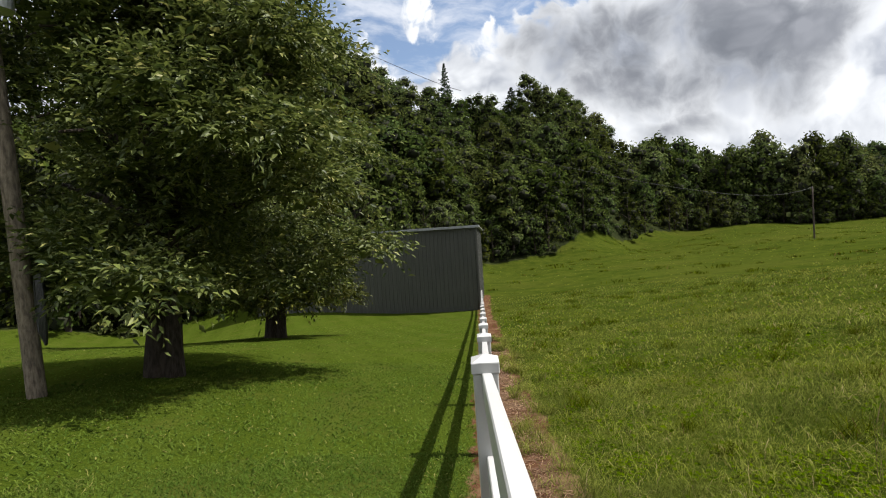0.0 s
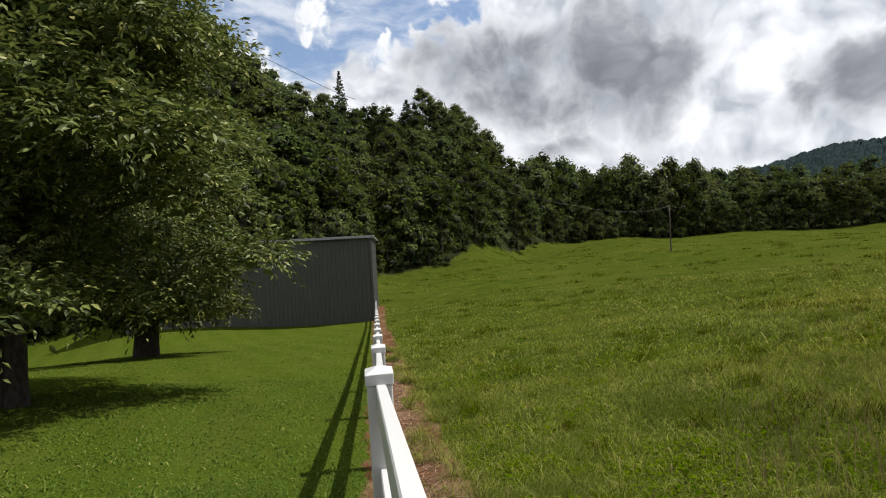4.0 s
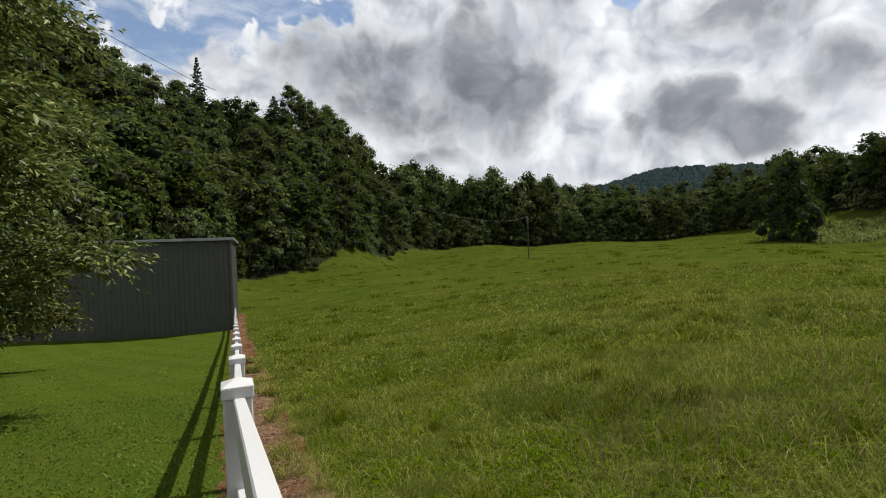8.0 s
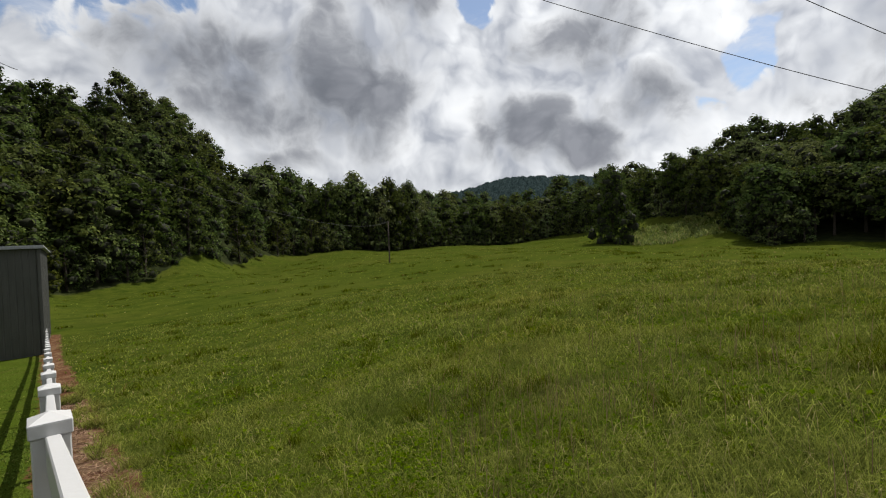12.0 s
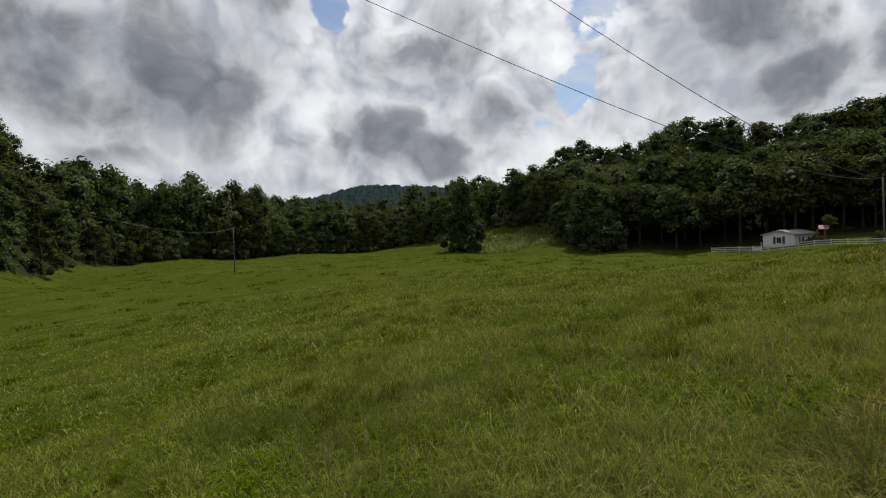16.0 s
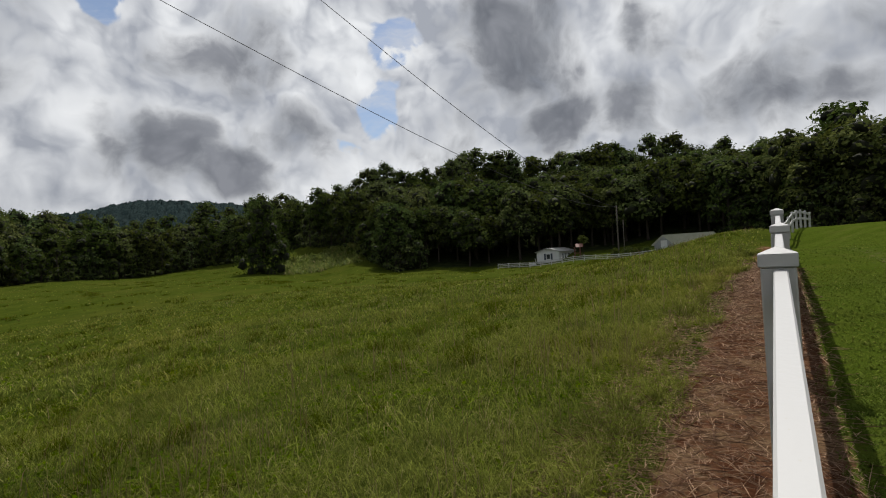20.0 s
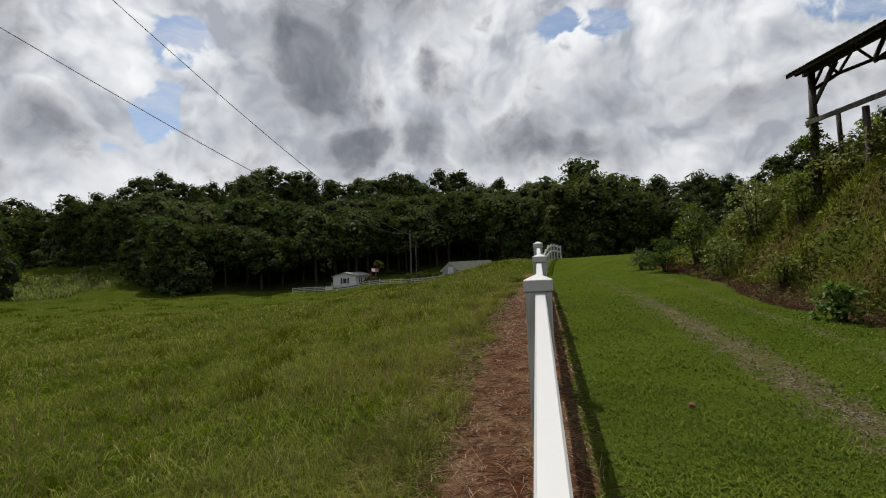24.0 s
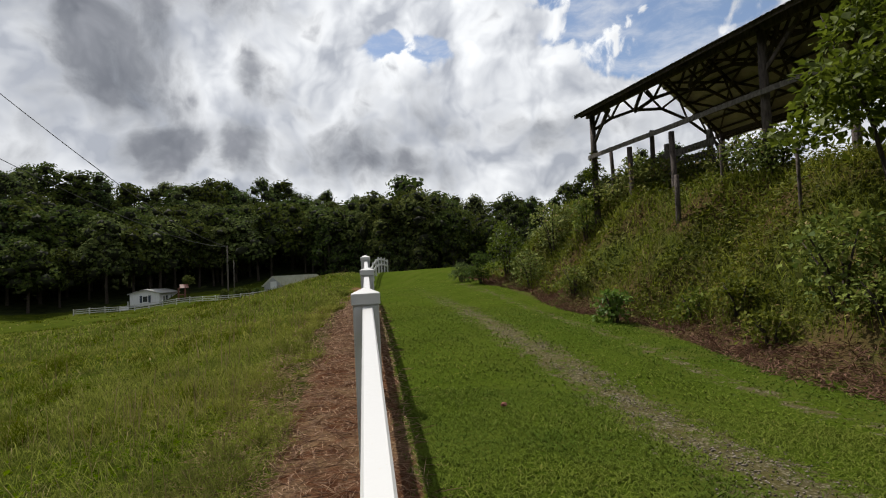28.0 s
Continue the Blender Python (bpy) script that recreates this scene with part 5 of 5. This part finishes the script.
# ---------------------------------------------------------------- open pole shed on the bank
def build_shed():
    p1 = bearing(142.5, 17.0)
    u, v = Vector((-0.968, 0.249, 0)).normalized(), Vector((-0.10, -0.995, 0)).normalized()
    zb = ground_z(p1.x, p1.y)
    th = thing("pole_shed", Vector((p1.x, p1.y, zb)), "open weathered timber pole shed with a tin roof on the bank", "shed")
    plate = EYE + 5.03 - zb
    wide, pitch, long = 7.2, 0.46, 12.6

    def at(a, b, z):
        return u * a + v * b + Vector((0, 0, z))

    def bar(name, a, b, w, h, mat=M_DARKWOOD, parent=None, label=""):
        bm = bmesh.new()
        beam(bm, a, b, w, h)
        return part(name, bm, mat, parent or th, label)

    for b in (0, wide):
        for a in (0, 5.9, 11.8):
            g = p1 + u * a + v * b
            z = ground_z(g.x, g.y) - zb - 0.5
            bit = tube([at(a, b, z), at(a, b, plate * 0.5), at(a + 0.03, b, plate)], [0.105, 0.10, 0.09], 9, 0.08, int(a * 3 + b))
            part("post", np_mesh("post", *bit, M_DARKWOOD), M_DARKWOOD, th)
            side = 1 if b == 0 else -1
            bar("knee_brace", at(a, b, plate - 1.0), at(a, b + side * 0.85, plate + 0.42), 0.05, 0.10)
            if a < 11:
                bar("knee_brace", at(a, b, plate - 0.95), at(a + 0.9, b, plate - 0.05), 0.05, 0.09)
        bar("wall_plate", at(-0.25, b, plate + 0.06), at(long, b, plate + 0.06), 0.10, 0.16)
    half = wide / 2

    def roof_z(b):
        return plate + 0.16 + (half - abs(b - half)) * pitch

    spots = [i * 1.967 for i in range(7)]
    for a in spots:
        t = part("truss", beam(bmesh.new(), at(a, -0.5, roof_z(-0.5)), at(a, half, roof_z(half)), 0.05, 0.12), M_DARKWOOD, th)
        bar("chord", at(a, half, roof_z(half)), at(a, wide + 0.5, roof_z(wide + 0.5)), 0.05, 0.12, parent=t)
        low = [(0, plate - 0.50), (0.9, plate + 0.02), (2.1, plate + 0.46), (half, plate + 0.70), (wide - 2.1, plate + 0.46), (wide - 0.9, plate + 0.02), (wide, plate - 0.50)]
        for (b0, z0), (b1, z1) in zip(low, low[1:]):
            bar("chord", at(a, b0, z0), at(a, b1, z1), 0.045, 0.10, parent=t)
        tops = [0.5, 1.5, 2.6, wide - 2.6, wide - 1.5, wide - 0.5]
        for i, b0 in enumerate(tops):
            for b1, z1 in (low[min(i, 6)], low[min(i + 1, 6)]):
                bar("web", at(a, b0, roof_z(b0) - 0.05), at(a, b1, z1), 0.04, 0.07, parent=t)
    for k in range(15):
        b = -0.45 + k * (wide + 0.9) / 14
        bar("purlin", at(-0.3, b, roof_z(b) + 0.085), at(long, b, roof_z(b) + 0.085), 0.09, 0.05)
    for a0, a1 in zip(spots, spots[1:]):
        for b0, b1 in ((half + 0.2, half + 1.4), (half + 1.4, wide - 0.1)):
            bar("wind_brace", at(a0, b0, roof_z(b0) - 0.02), at(a1, b1, roof_z(b1) - 0.02), 0.04, 0.08)
            bar("wind_brace", at(a1, b0, roof_z(b0) - 0.06), at(a0, b1, roof_z(b1) - 0.06), 0.04, 0.08)
    bar("eave_board", at(-0.3, -0.52, roof_z(-0.52) + 0.06), at(long, -0.52, roof_z(-0.52) + 0.06), 0.03, 0.11, M_DARKWOOD)
    # corrugated sheets, overlapping; dark on the near slope, pale on the far one
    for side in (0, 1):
        for k in range(14):
            a0 = -0.35 + k * 0.93
            n = 14
            vs, fs = [], []
            for i in range(n + 1):
                a = a0 + 0.945 * i / n
                w = 0.008 * math.cos(i * math.pi) + 0.004 * (k % 2)
                for j in range(3):
                    b = -0.62 + (half + 0.62) * j / 2 if side == 0 else wide + 0.62 - (half + 0.62) * j / 2
                    vs.append(tuple(at(a, b, roof_z(b) + 0.135 + w)))
            for i in range(n):
                for j in range(2):
                    q = i * 3 + j
                    fs += [(q, q + 3, q + 4), (q, q + 4, q + 1)]
            part("roof_sheet", np_mesh("roof_sheet", np.array(vs), np.array(fs), M_TIN if side else M_DARKTIN), M_TIN, th)
    # the corral rail along the front
    rz = EYE + 3.64 - zb
    rail = thing("corral_rail", Vector((p1.x, p1.y, zb)), "long grey weathered rail nailed along the shed's posts", "rail")
    part("board", beam(bmesh.new(), at(-0.1, -0.16, rz), at(8.2, -0.16, rz), 0.045, 0.13, bevel=0.006), M_OLDWOOD, rail)
    for a in (1.7, 3.3, 7.6):
        g = p1 + u * a - v * 0.12
        z = ground_z(g.x, g.y) - zb - 0.3
        part("post", np_mesh("post", *tube([at(a, -0.05, z), at(a, -0.05, rz - 0.1)], [0.08, 0.075], 8, 0.06, int(a * 7)), M_DARKWOOD), M_DARKWOOD, rail)
    return p1, u, v


SHED, SHED_U, SHED_V = build_shed()


def old_post(g, h, r, label="short grey weathered fence post leaning on the bank"):
    th = thing("old_post", Vector((g.x, g.y, ground_z(g.x, g.y))), label, "post", "old posts on the bank")
    tilt = random.uniform(-0.06, 0.06)
    part("stake", np_mesh("stake", *tube([(0, 0, -0.3), (tilt * 0.5, 0, h * 0.5), (tilt, 0.01, h)], [r, r * 0.97, r * 0.9], 7, 0.1, int(h * 50)), M_DARKWOOD), M_DARKWOOD, th)


for az, d, h, r in ((150.5, 12.6, 1.08, 0.06), (144.4, 18.6, 1.9, 0.07), (148.4, 17.2, 2.1, 0.08), (161.0, 10.2, 1.2, 0.03), (154.8, 13.0, 0.9, 0.04)):
    old_post(bearing(az, d), h, r)


def plank_fence():
    g = SHED + SHED_U * 2.1 + SHED_V * 1.2
    th = thing("plank_fence", Vector((g.x, g.y, ground_z(g.x, g.y))), "grey weathered plank corral fence under the shed", "fence")
    for k in range(2):
        part("post", beam(bmesh.new(), SHED_U * (k * 1.5) + Vector((0, 0, -0.3)), SHED_U * (k * 1.5) + Vector((0, 0, 1.5)), 0.12, 0.12, Vector((0, 1, 0))), M_OLDWOOD, th)
    for k in range(4):
        z = 0.3 + k * 0.27
        part("plank", beam(bmesh.new(), SHED_U * -0.3 + Vector((0, 0, z)) - SHED_V * 0.08, SHED_U * 1.7 + Vector((0, 0, z + 0.03 * (k % 2))) - SHED_V * 0.08, 0.03, 0.2), M_OLDWOOD, th)


plank_fence()


# ---------------------------------------------------------------- growth on the bank
def shrub(name, at, height, radius, n, leaf, mat, label, category="bush", seed=1, base=0.05, stems=5, group=""):
    rng = np.random.default_rng(seed)
    th = thing(name, at, label, category, group)
    for i in range(stems):
        a = i * 2.4
        top = (radius * 0.5 * math.cos(a), radius * 0.5 * math.sin(a), height * rng.uniform(0.6, 0.9))
        part("stem", np_mesh("stem", *tube([(0.05 * math.cos(a), 0.05 * math.sin(a), -0.2), (top[0] * 0.4, top[1] * 0.4, top[2] * 0.5), top], [0.03, 0.02, 0.006], 5, 0.1, i), M_BARK), M_BARK, th)
    p, v, cs, rs = crown_points(rng, n, radius, height * (1 - base), height * base, 12, 0.4)
    L = leaf * rng.uniform(0.6, 1.3, n)
    along = v + rng.normal(size=v.shape) * 0.7 + [0, 0, -0.2]
    part("foliage", np_mesh("foliage", *leaves(p, along, v * 0.5 + rng.normal(size=v.shape) * 0.5 + [0, 0, 0.8], L, L * rng.uniform(0.5, 0.8, n)), mat), mat, th)
    return th


shrub("sapling", foot_at(168.0, 9.2), 3.3, 1.45, 2600, 0.15, M_BRIGHT, "young leafy tree with light green leaves on the bank", "tree", 51, 0.2, 4)
shrub("overhanging_tree", foot_at(177.0, 9.6), 6.2, 2.2, 4200, 0.15, M_FOREST, "dark leafy tree leaning over the bank by the shed", "tree", 52, 0.35, 4)
for k, (az, d, h, r, n, leaf, mat) in enumerate((
        (143.7, 10.5, 0.75, 0.42, 420, 0.11, M_BRIGHT), (132.2, 19.5, 2.3, 0.9, 900, 0.12, M_BRIGHT), (129.2, 20.5, 1.4, 0.8, 800, 0.12, M_FOREST), (137.5, 18.5, 2.0, 1.0, 1100, 0.11, M_WEED),
        (141.2, 16.8, 1.5, 0.55, 800, 0.10, M_WEED), (145.5, 16.6, 1.0, 1.1, 1300, 0.11, M_WEED), (148.5, 15.8, 0.9, 1.0, 1200, 0.11, M_WEED), (146.6, 17.6, 1.6, 0.7, 600, 0.14, M_BRIGHT),
        (152.8, 15.6, 0.9, 1.1, 1900, 0.09, M_WEED), (156.2, 14.2, 1.0, 1.2, 2000, 0.09, M_WEED), (159.5, 12.8, 1.0, 1.2, 1900, 0.09, M_WEED), (163.5, 8.2, 1.3, 0.8, 900, 0.10, M_WEED),
        (127.0, 23, 0.9, 0.8, 700, 0.11, M_FOREST), (134.8, 17.5, 1.3, 0.8, 800, 0.10, M_WEED), (155.5, 9.2, 0.6, 0.5, 350, 0.09, M_WEED), (151.5, 9.9, 0.6, 0.45, 320, 0.09, M_WEED), (139.5, 13.6, 0.8, 0.5, 420, 0.09, M_WEED), (158.0, 8.3, 0.5, 0.5, 500, 0.07, M_WEED), (166.5, 7.5, 0.55, 0.55, 600, 0.07, M_WEED))):
    shrub("bush", foot_at(az, d, 0.05), h, r, n, leaf, mat, "light green bushy sapling on the weedy bank" if mat is M_BRIGHT else "tangled green vines and bushes on the weedy bank", "bush", 60 + k, 0.03, 4, "bushes on the bank")
# vines round the shed's corner post
shrub("vine", SHED + Vector((0, 0, ground_z(SHED.x, SHED.y))), 2.7, 0.42, 900, 0.10, M_WEED, "green creeper climbing the shed's corner post", "vine", 90, 0.02, 3)


def build_bank_growth():
    rng = np.random.default_rng(17)
    n = 95000
    s, lat = np.where(rng.random(n) < 0.5, rng.uniform(-3, 10, n), rng.uniform(-5, 27, n)), 5.0 + 4.6 * rng.random(n) ** 0.9
    a = radians(FENCE_B)
    xy = np.c_[s * math.sin(a) + lat * math.cos(a), s * math.cos(a) - lat * math.sin(a)]
    c = clump(xy, 0.9)
    keep = rng.random(n) < np.clip((lat - 5.3) / 0.5, 0.06, 1) * (0.75 + 0.4 * c)
    xy, c = xy[keep], c[keep]
    k = len(xy)
    z = land(xy[:, 0], xy[:, 1]) + rng.random(k) ** 1.5 * (0.22 + 0.20 * c)
    far = np.hypot(xy[:, 0], xy[:, 1])
    L = rng.uniform(0.04, 0.12, k) * np.clip(far / 11, 0.7, 1.8)
    way = rng.normal(size=(k, 3)) * [1, 1, 0.5] + [0, 0, 0.15]
    v, t = leaves(np.c_[xy, z], way, np.tile([-0.2, 0.4, 1.0], (k, 1)) + rng.normal(size=(k, 3)) * 0.5, L, L * rng.uniform(0.25, 0.7, k))
    tagged(new("bank_weeds", np_mesh("bank_weeds", v, t, M_WEED)), "dense low weeds covering the roadside bank", "weeds", kind="stuff")
    n = 44000
    s, lat = rng.uniform(-5, 28, n), rng.uniform(5.5, 10.5, n)
    xy = np.c_[s * math.sin(a) + lat * math.cos(a), s * math.cos(a) - lat * math.sin(a)]
    c = clump(xy, 1.4)
    xy = xy[c + rng.normal(size=n) * 0.4 > -0.3]
    k = len(xy)
    far = np.hypot(xy[:, 0], xy[:, 1])
    tagged(new("bank_grass", np_mesh("bank_grass", *blades(xy, rng.uniform(0.12, 0.5, k), 0.0012 * far * rng.uniform(0.6, 1.4, k), rng.uniform(0.3, 1.2, k), rng), M_FIELD)), "long yellow-green grass on the bank", "grass", kind="stuff")
    # dead stalks at the foot of the bank
    n = 26000
    s = rng.uniform(-4, 25, n)
    lat = 4.95 + 0.75 * rng.random(n) + 0.25 * np.sin(s * 0.9)
    x, y = s * math.sin(a) + lat * math.cos(a), s * math.cos(a) - lat * math.sin(a)
    L = rng.uniform(0.05, 0.2, n)
    way = rng.normal(size=(n, 3)) * [1, 1, 0.45] + [0, 0, 0.15]
    v, t = leaves(np.c_[x, y, land(x, y) + 0.02], way, np.tile([0, 0, 1.0], (n, 1)), L, np.full(n, 0.012), 0.1)
    m = leaf_material("dead_stalks", (0.085, 0.045, 0.030), (0.21, 0.135, 0.085), 0.05, 0.85, None, None, 0.05)
    tagged(new("dead_stalks", np_mesh("dead_stalks", v, t, m)), "brown sprayed-off stalks along the foot of the bank", "stalks", kind="stuff")


build_bank_growth()


# ---------------------------------------------------------------- houses across the field
def gable_house(name, a, b, deep, wall_h, rise, wall_mat, roof_mat, label, overhang=0.35, base=0.0):
    """a and b: plan corners of the gable wall; the house runs back from it by deep (a plan vector)."""
    a, b, deep = Vector((*a, 0)), Vector((*b, 0)), Vector((*deep, 0))
    z = min(ground_z(p.x, p.y) for p in (a, b)) - 0.1 + base
    th = thing(name, Vector((a.x, a.y, z)), label, "house")
    w, d = b - a, deep
    up = Vector((0, 0, 1))
    bm = bmesh.new()
    low = [bm.verts.new(p) for p in (Vector(), w, w + d, d)]
    top = [bm.verts.new(p + up * wall_h) for p in (Vector(), w, w + d, d)]
    r0, r1 = bm.verts.new(w / 2 + up * (wall_h + rise)), bm.verts.new(w / 2 + d + up * (wall_h + rise))
    for i in range(4):
        bm.faces.new((low[i], low[(i + 1) % 4], top[(i + 1) % 4], top[i]))
    bm.faces.new((top[0], top[1], r0))
    bm.faces.new((top[2], top[3], r1))
    bmesh.ops.recalc_face_normals(bm, faces=bm.faces)
    part("wall", bm, wall_mat, th)
    dn, wn = d.normalized(), w.normalized()
    for side in (0, 1):
        bm = bmesh.new()
        eave = (-wn * overhang if side == 0 else w + wn * overhang) + up * (wall_h - rise * overhang / (w.length / 2) + 0.02)
        ridge = w / 2 + up * (wall_h + rise + 0.02)
        quad = [eave - dn * overhang, ridge - dn * overhang, ridge + d + dn * overhang, eave + d + dn * overhang]
        lo = [bm.verts.new(p) for p in quad]
        hi = [bm.verts.new(p + up * 0.14) for p in quad]
        bm.faces.new(lo)
        bm.faces.new(hi)
        for i in range(4):
            bm.faces.new((lo[i], lo[(i + 1) % 4], hi[(i + 1) % 4], hi[i]))
        bmesh.ops.recalc_face_normals(bm, faces=bm.faces)
        part("roof", bm, roof_mat, th)
    return th, w, d, up


def on_wall(th, origin, along, out, up, x, z, wide, high, name, mat, depth=0.06, parent=None, label=""):
    bm = bmesh.new()
    c = origin + along * x + up * z + out * (depth / 2)
    box(bm, (wide, depth, high), c, Matrix((along, -out, up)).transposed())
    return part(name, bm, mat, parent or th, label)


def build_mobile_home():
    a, b = bearing(92.5, 118), bearing(95.0, 116.5)
    w = b - a
    deep = Vector((0.94, -0.34, 0)).normalized() * 15
    th, w, d, up = gable_house("mobile_home", (a.x, a.y), (b.x, b.y), (deep.x, deep.y), 2.85, 0.75, M_SIDING, M_SHINGLE, "white mobile home with dark shutters behind a white fence")
    out = Vector((w.y, -w.x, 0)).normalized()
    if out.dot(a) > 0:
        out = -out
    wn, zero = w.normalized(), Vector()
    win = on_wall(th, zero, wn, out, up, w.length * 0.52, 1.75, 1.0, 1.3, "window", M_SIDING, 0.05)
    on_wall(th, zero, wn, out, up, w.length * 0.52, 1.75, 0.8, 1.1, "pane", M_PANE, 0.07, win)
    for x in (-0.78, 0.78):
        on_wall(th, zero, wn, out, up, w.length * 0.52 + x, 1.75, 0.42, 1.45, "shutter", M_SHUTTER, 0.06, None, "dark shutter")
    dn = d.normalized()
    side = Vector((-dn.y, dn.x, 0))
    if side.dot(w) < 0:
        side = -side
    for x, wide in ((3.2, 0.7), (5.4, 0.9), (9.0, 0.9)):
        on_wall(th, w, dn, side, up, x, 1.7, wide, 1.2, "window", M_PANE, 0.05)
    on_wall(th, zero, wn, out, up, w.length / 2, 0.25, w.length + 0.04, 0.5, "skirting", M_TRIM, 0.03)
    # a small white porch rail at its side
    g = bearing(92.0, 117)
    pr = thing("porch", Vector((g.x, g.y, ground_z(g.x, g.y))), "small white porch with a railing beside the mobile home", "porch")
    part("deck", box(bmesh.new(), (2.0, 1.6, 0.5), (0, 0, 0.25)), M_SIDING, pr)
    for k in range(5):
        part("baluster", box(bmesh.new(), (0.1, 0.1, 0.9), (-0.9 + 0.45 * k, -0.72, 0.95)), M_VINYL, pr)
    part("handrail", box(bmesh.new(), (2.0, 0.12, 0.12), (0, -0.72, 1.46)), M_VINYL, pr)
    part("infill", box(bmesh.new(), (1.95, 0.05, 0.6), (0, -0.72, 1.0)), M_SIDING, pr)


build_mobile_home()


def build_far_house():
    a, b = bearing(104.95, 112), bearing(106.9, 108)
    along = (bearing(111.5, 101) - bearing(106.9, 108))
    th, w, d, up = gable_house("farmhouse", (a.x, a.y), (b.x, b.y), (along.x, along.y), EYE - 0.1 - min(ground_z(a.x, a.y), ground_z(b.x, b.y)) - 0.3, 1.75, M_TRIM, M_GREENROOF, "low grey house with a pale green metal roof beyond the rise", 0.4)
    wn = w.normalized()
    out = Vector((w.y, -w.x, 0)).normalized()
    if out.dot(a) > 0:
        out = -out
    on_wall(th, Vector(), wn, out, up, w.length * 0.5, 1.45, 1.7, 1.9, "door", M_SIDING, 0.06, None, "white garage door")


build_far_house()


def build_play_frame():
    g = bearing(97.0, 116)
    th = thing("playhouse", Vector((g.x, g.y, ground_z(g.x, g.y))), "small red-brown playhouse tower beside the mobile home", "playhouse")
    for x in (-0.7, 0.7):
        for y in (-0.6, 0.6):
            part("post", box(bmesh.new(), (0.14, 0.14, 2.6), (x, y, 1.3)), M_RED, th)
    part("platform", box(bmesh.new(), (1.6, 1.4, 0.15), (0, 0, 1.2)), M_RED, th)
    part("side", box(bmesh.new(), (1.5, 0.06, 0.7), (0, -0.62, 1.65)), M_RED, th)
    bm = bmesh.new()
    beam(bm, (-0.9, -0.4, 2.55), (0, -0.4, 3.3), 1.6, 0.06)
    beam(bm, (0.9, -0.4, 2.55), (0, -0.4, 3.3), 1.6, 0.06)
    part("roof", bm, M_RED, th)


build_play_frame()
far_spots = []
for az, d in zip(np.linspace(88.1, 97.7, 9), np.linspace(114, 107, 9)):
    v = bearing(az, d)
    far_spots.append((v.x, v.y))
for az, d in zip(np.linspace(98.9, 105.0, 6), np.linspace(105.5, 97, 6)):
    v = bearing(az, d)
    far_spots.append((v.x, v.y))
vinyl_fence(far_spots, "distant white three-rail fence before the mobile home", (1.05, 0.70, 0.35))
shrub("thin_sapling", foot_at(97.6, 117), 5.2, 1.3, 500, 0.3, M_FOREST, "thin dark sapling beside the playhouse", "tree", 95, 0.55, 3)
for k, (az, d, h, r) in enumerate(((101.0, 113, 1.6, 1.6), (102.3, 112, 1.8, 1.8), (103.3, 112, 1.5, 1.4), (104.2, 111, 1.3, 1.3), (67.2, 168, 2.6, 2.0), (69.5, 170, 2.2, 1.8), (71.5, 165, 2.4, 2.2), (72.2, 172, 5.5, 2.6), (65.0, 172, 2.0, 1.6))):
    shrub("field_bush", foot_at(az, d), h, r, 420, 0.38, M_FOREST if az > 75 else M_WEED, "low green bush at the edge of the field", "bush", 120 + k, 0.02, 3, "bushes along the field")
# a clod of red clay on the drive
g = Vector(along_b(4.3, 1.15) + (0,))
rng_c = np.random.default_rng(3)
bm = bmesh.new()
bmesh.ops.create_icosphere(bm, subdivisions=2, radius=0.028)
for q in bm.verts:
    q.co *= 0.75 + 0.5 * rng_c.random()
    q.co.z *= 0.7
tagged(new("clod", mesh_of("clod", bm, plain("red_clay_lump", (0.10, 0.03, 0.02), (0.17, 0.06, 0.035), 0.9, 30.0))), "small lump of red clay lying on the lawn", "clod").location = (g.x, g.y, ground_z(g.x, g.y) + 0.03)
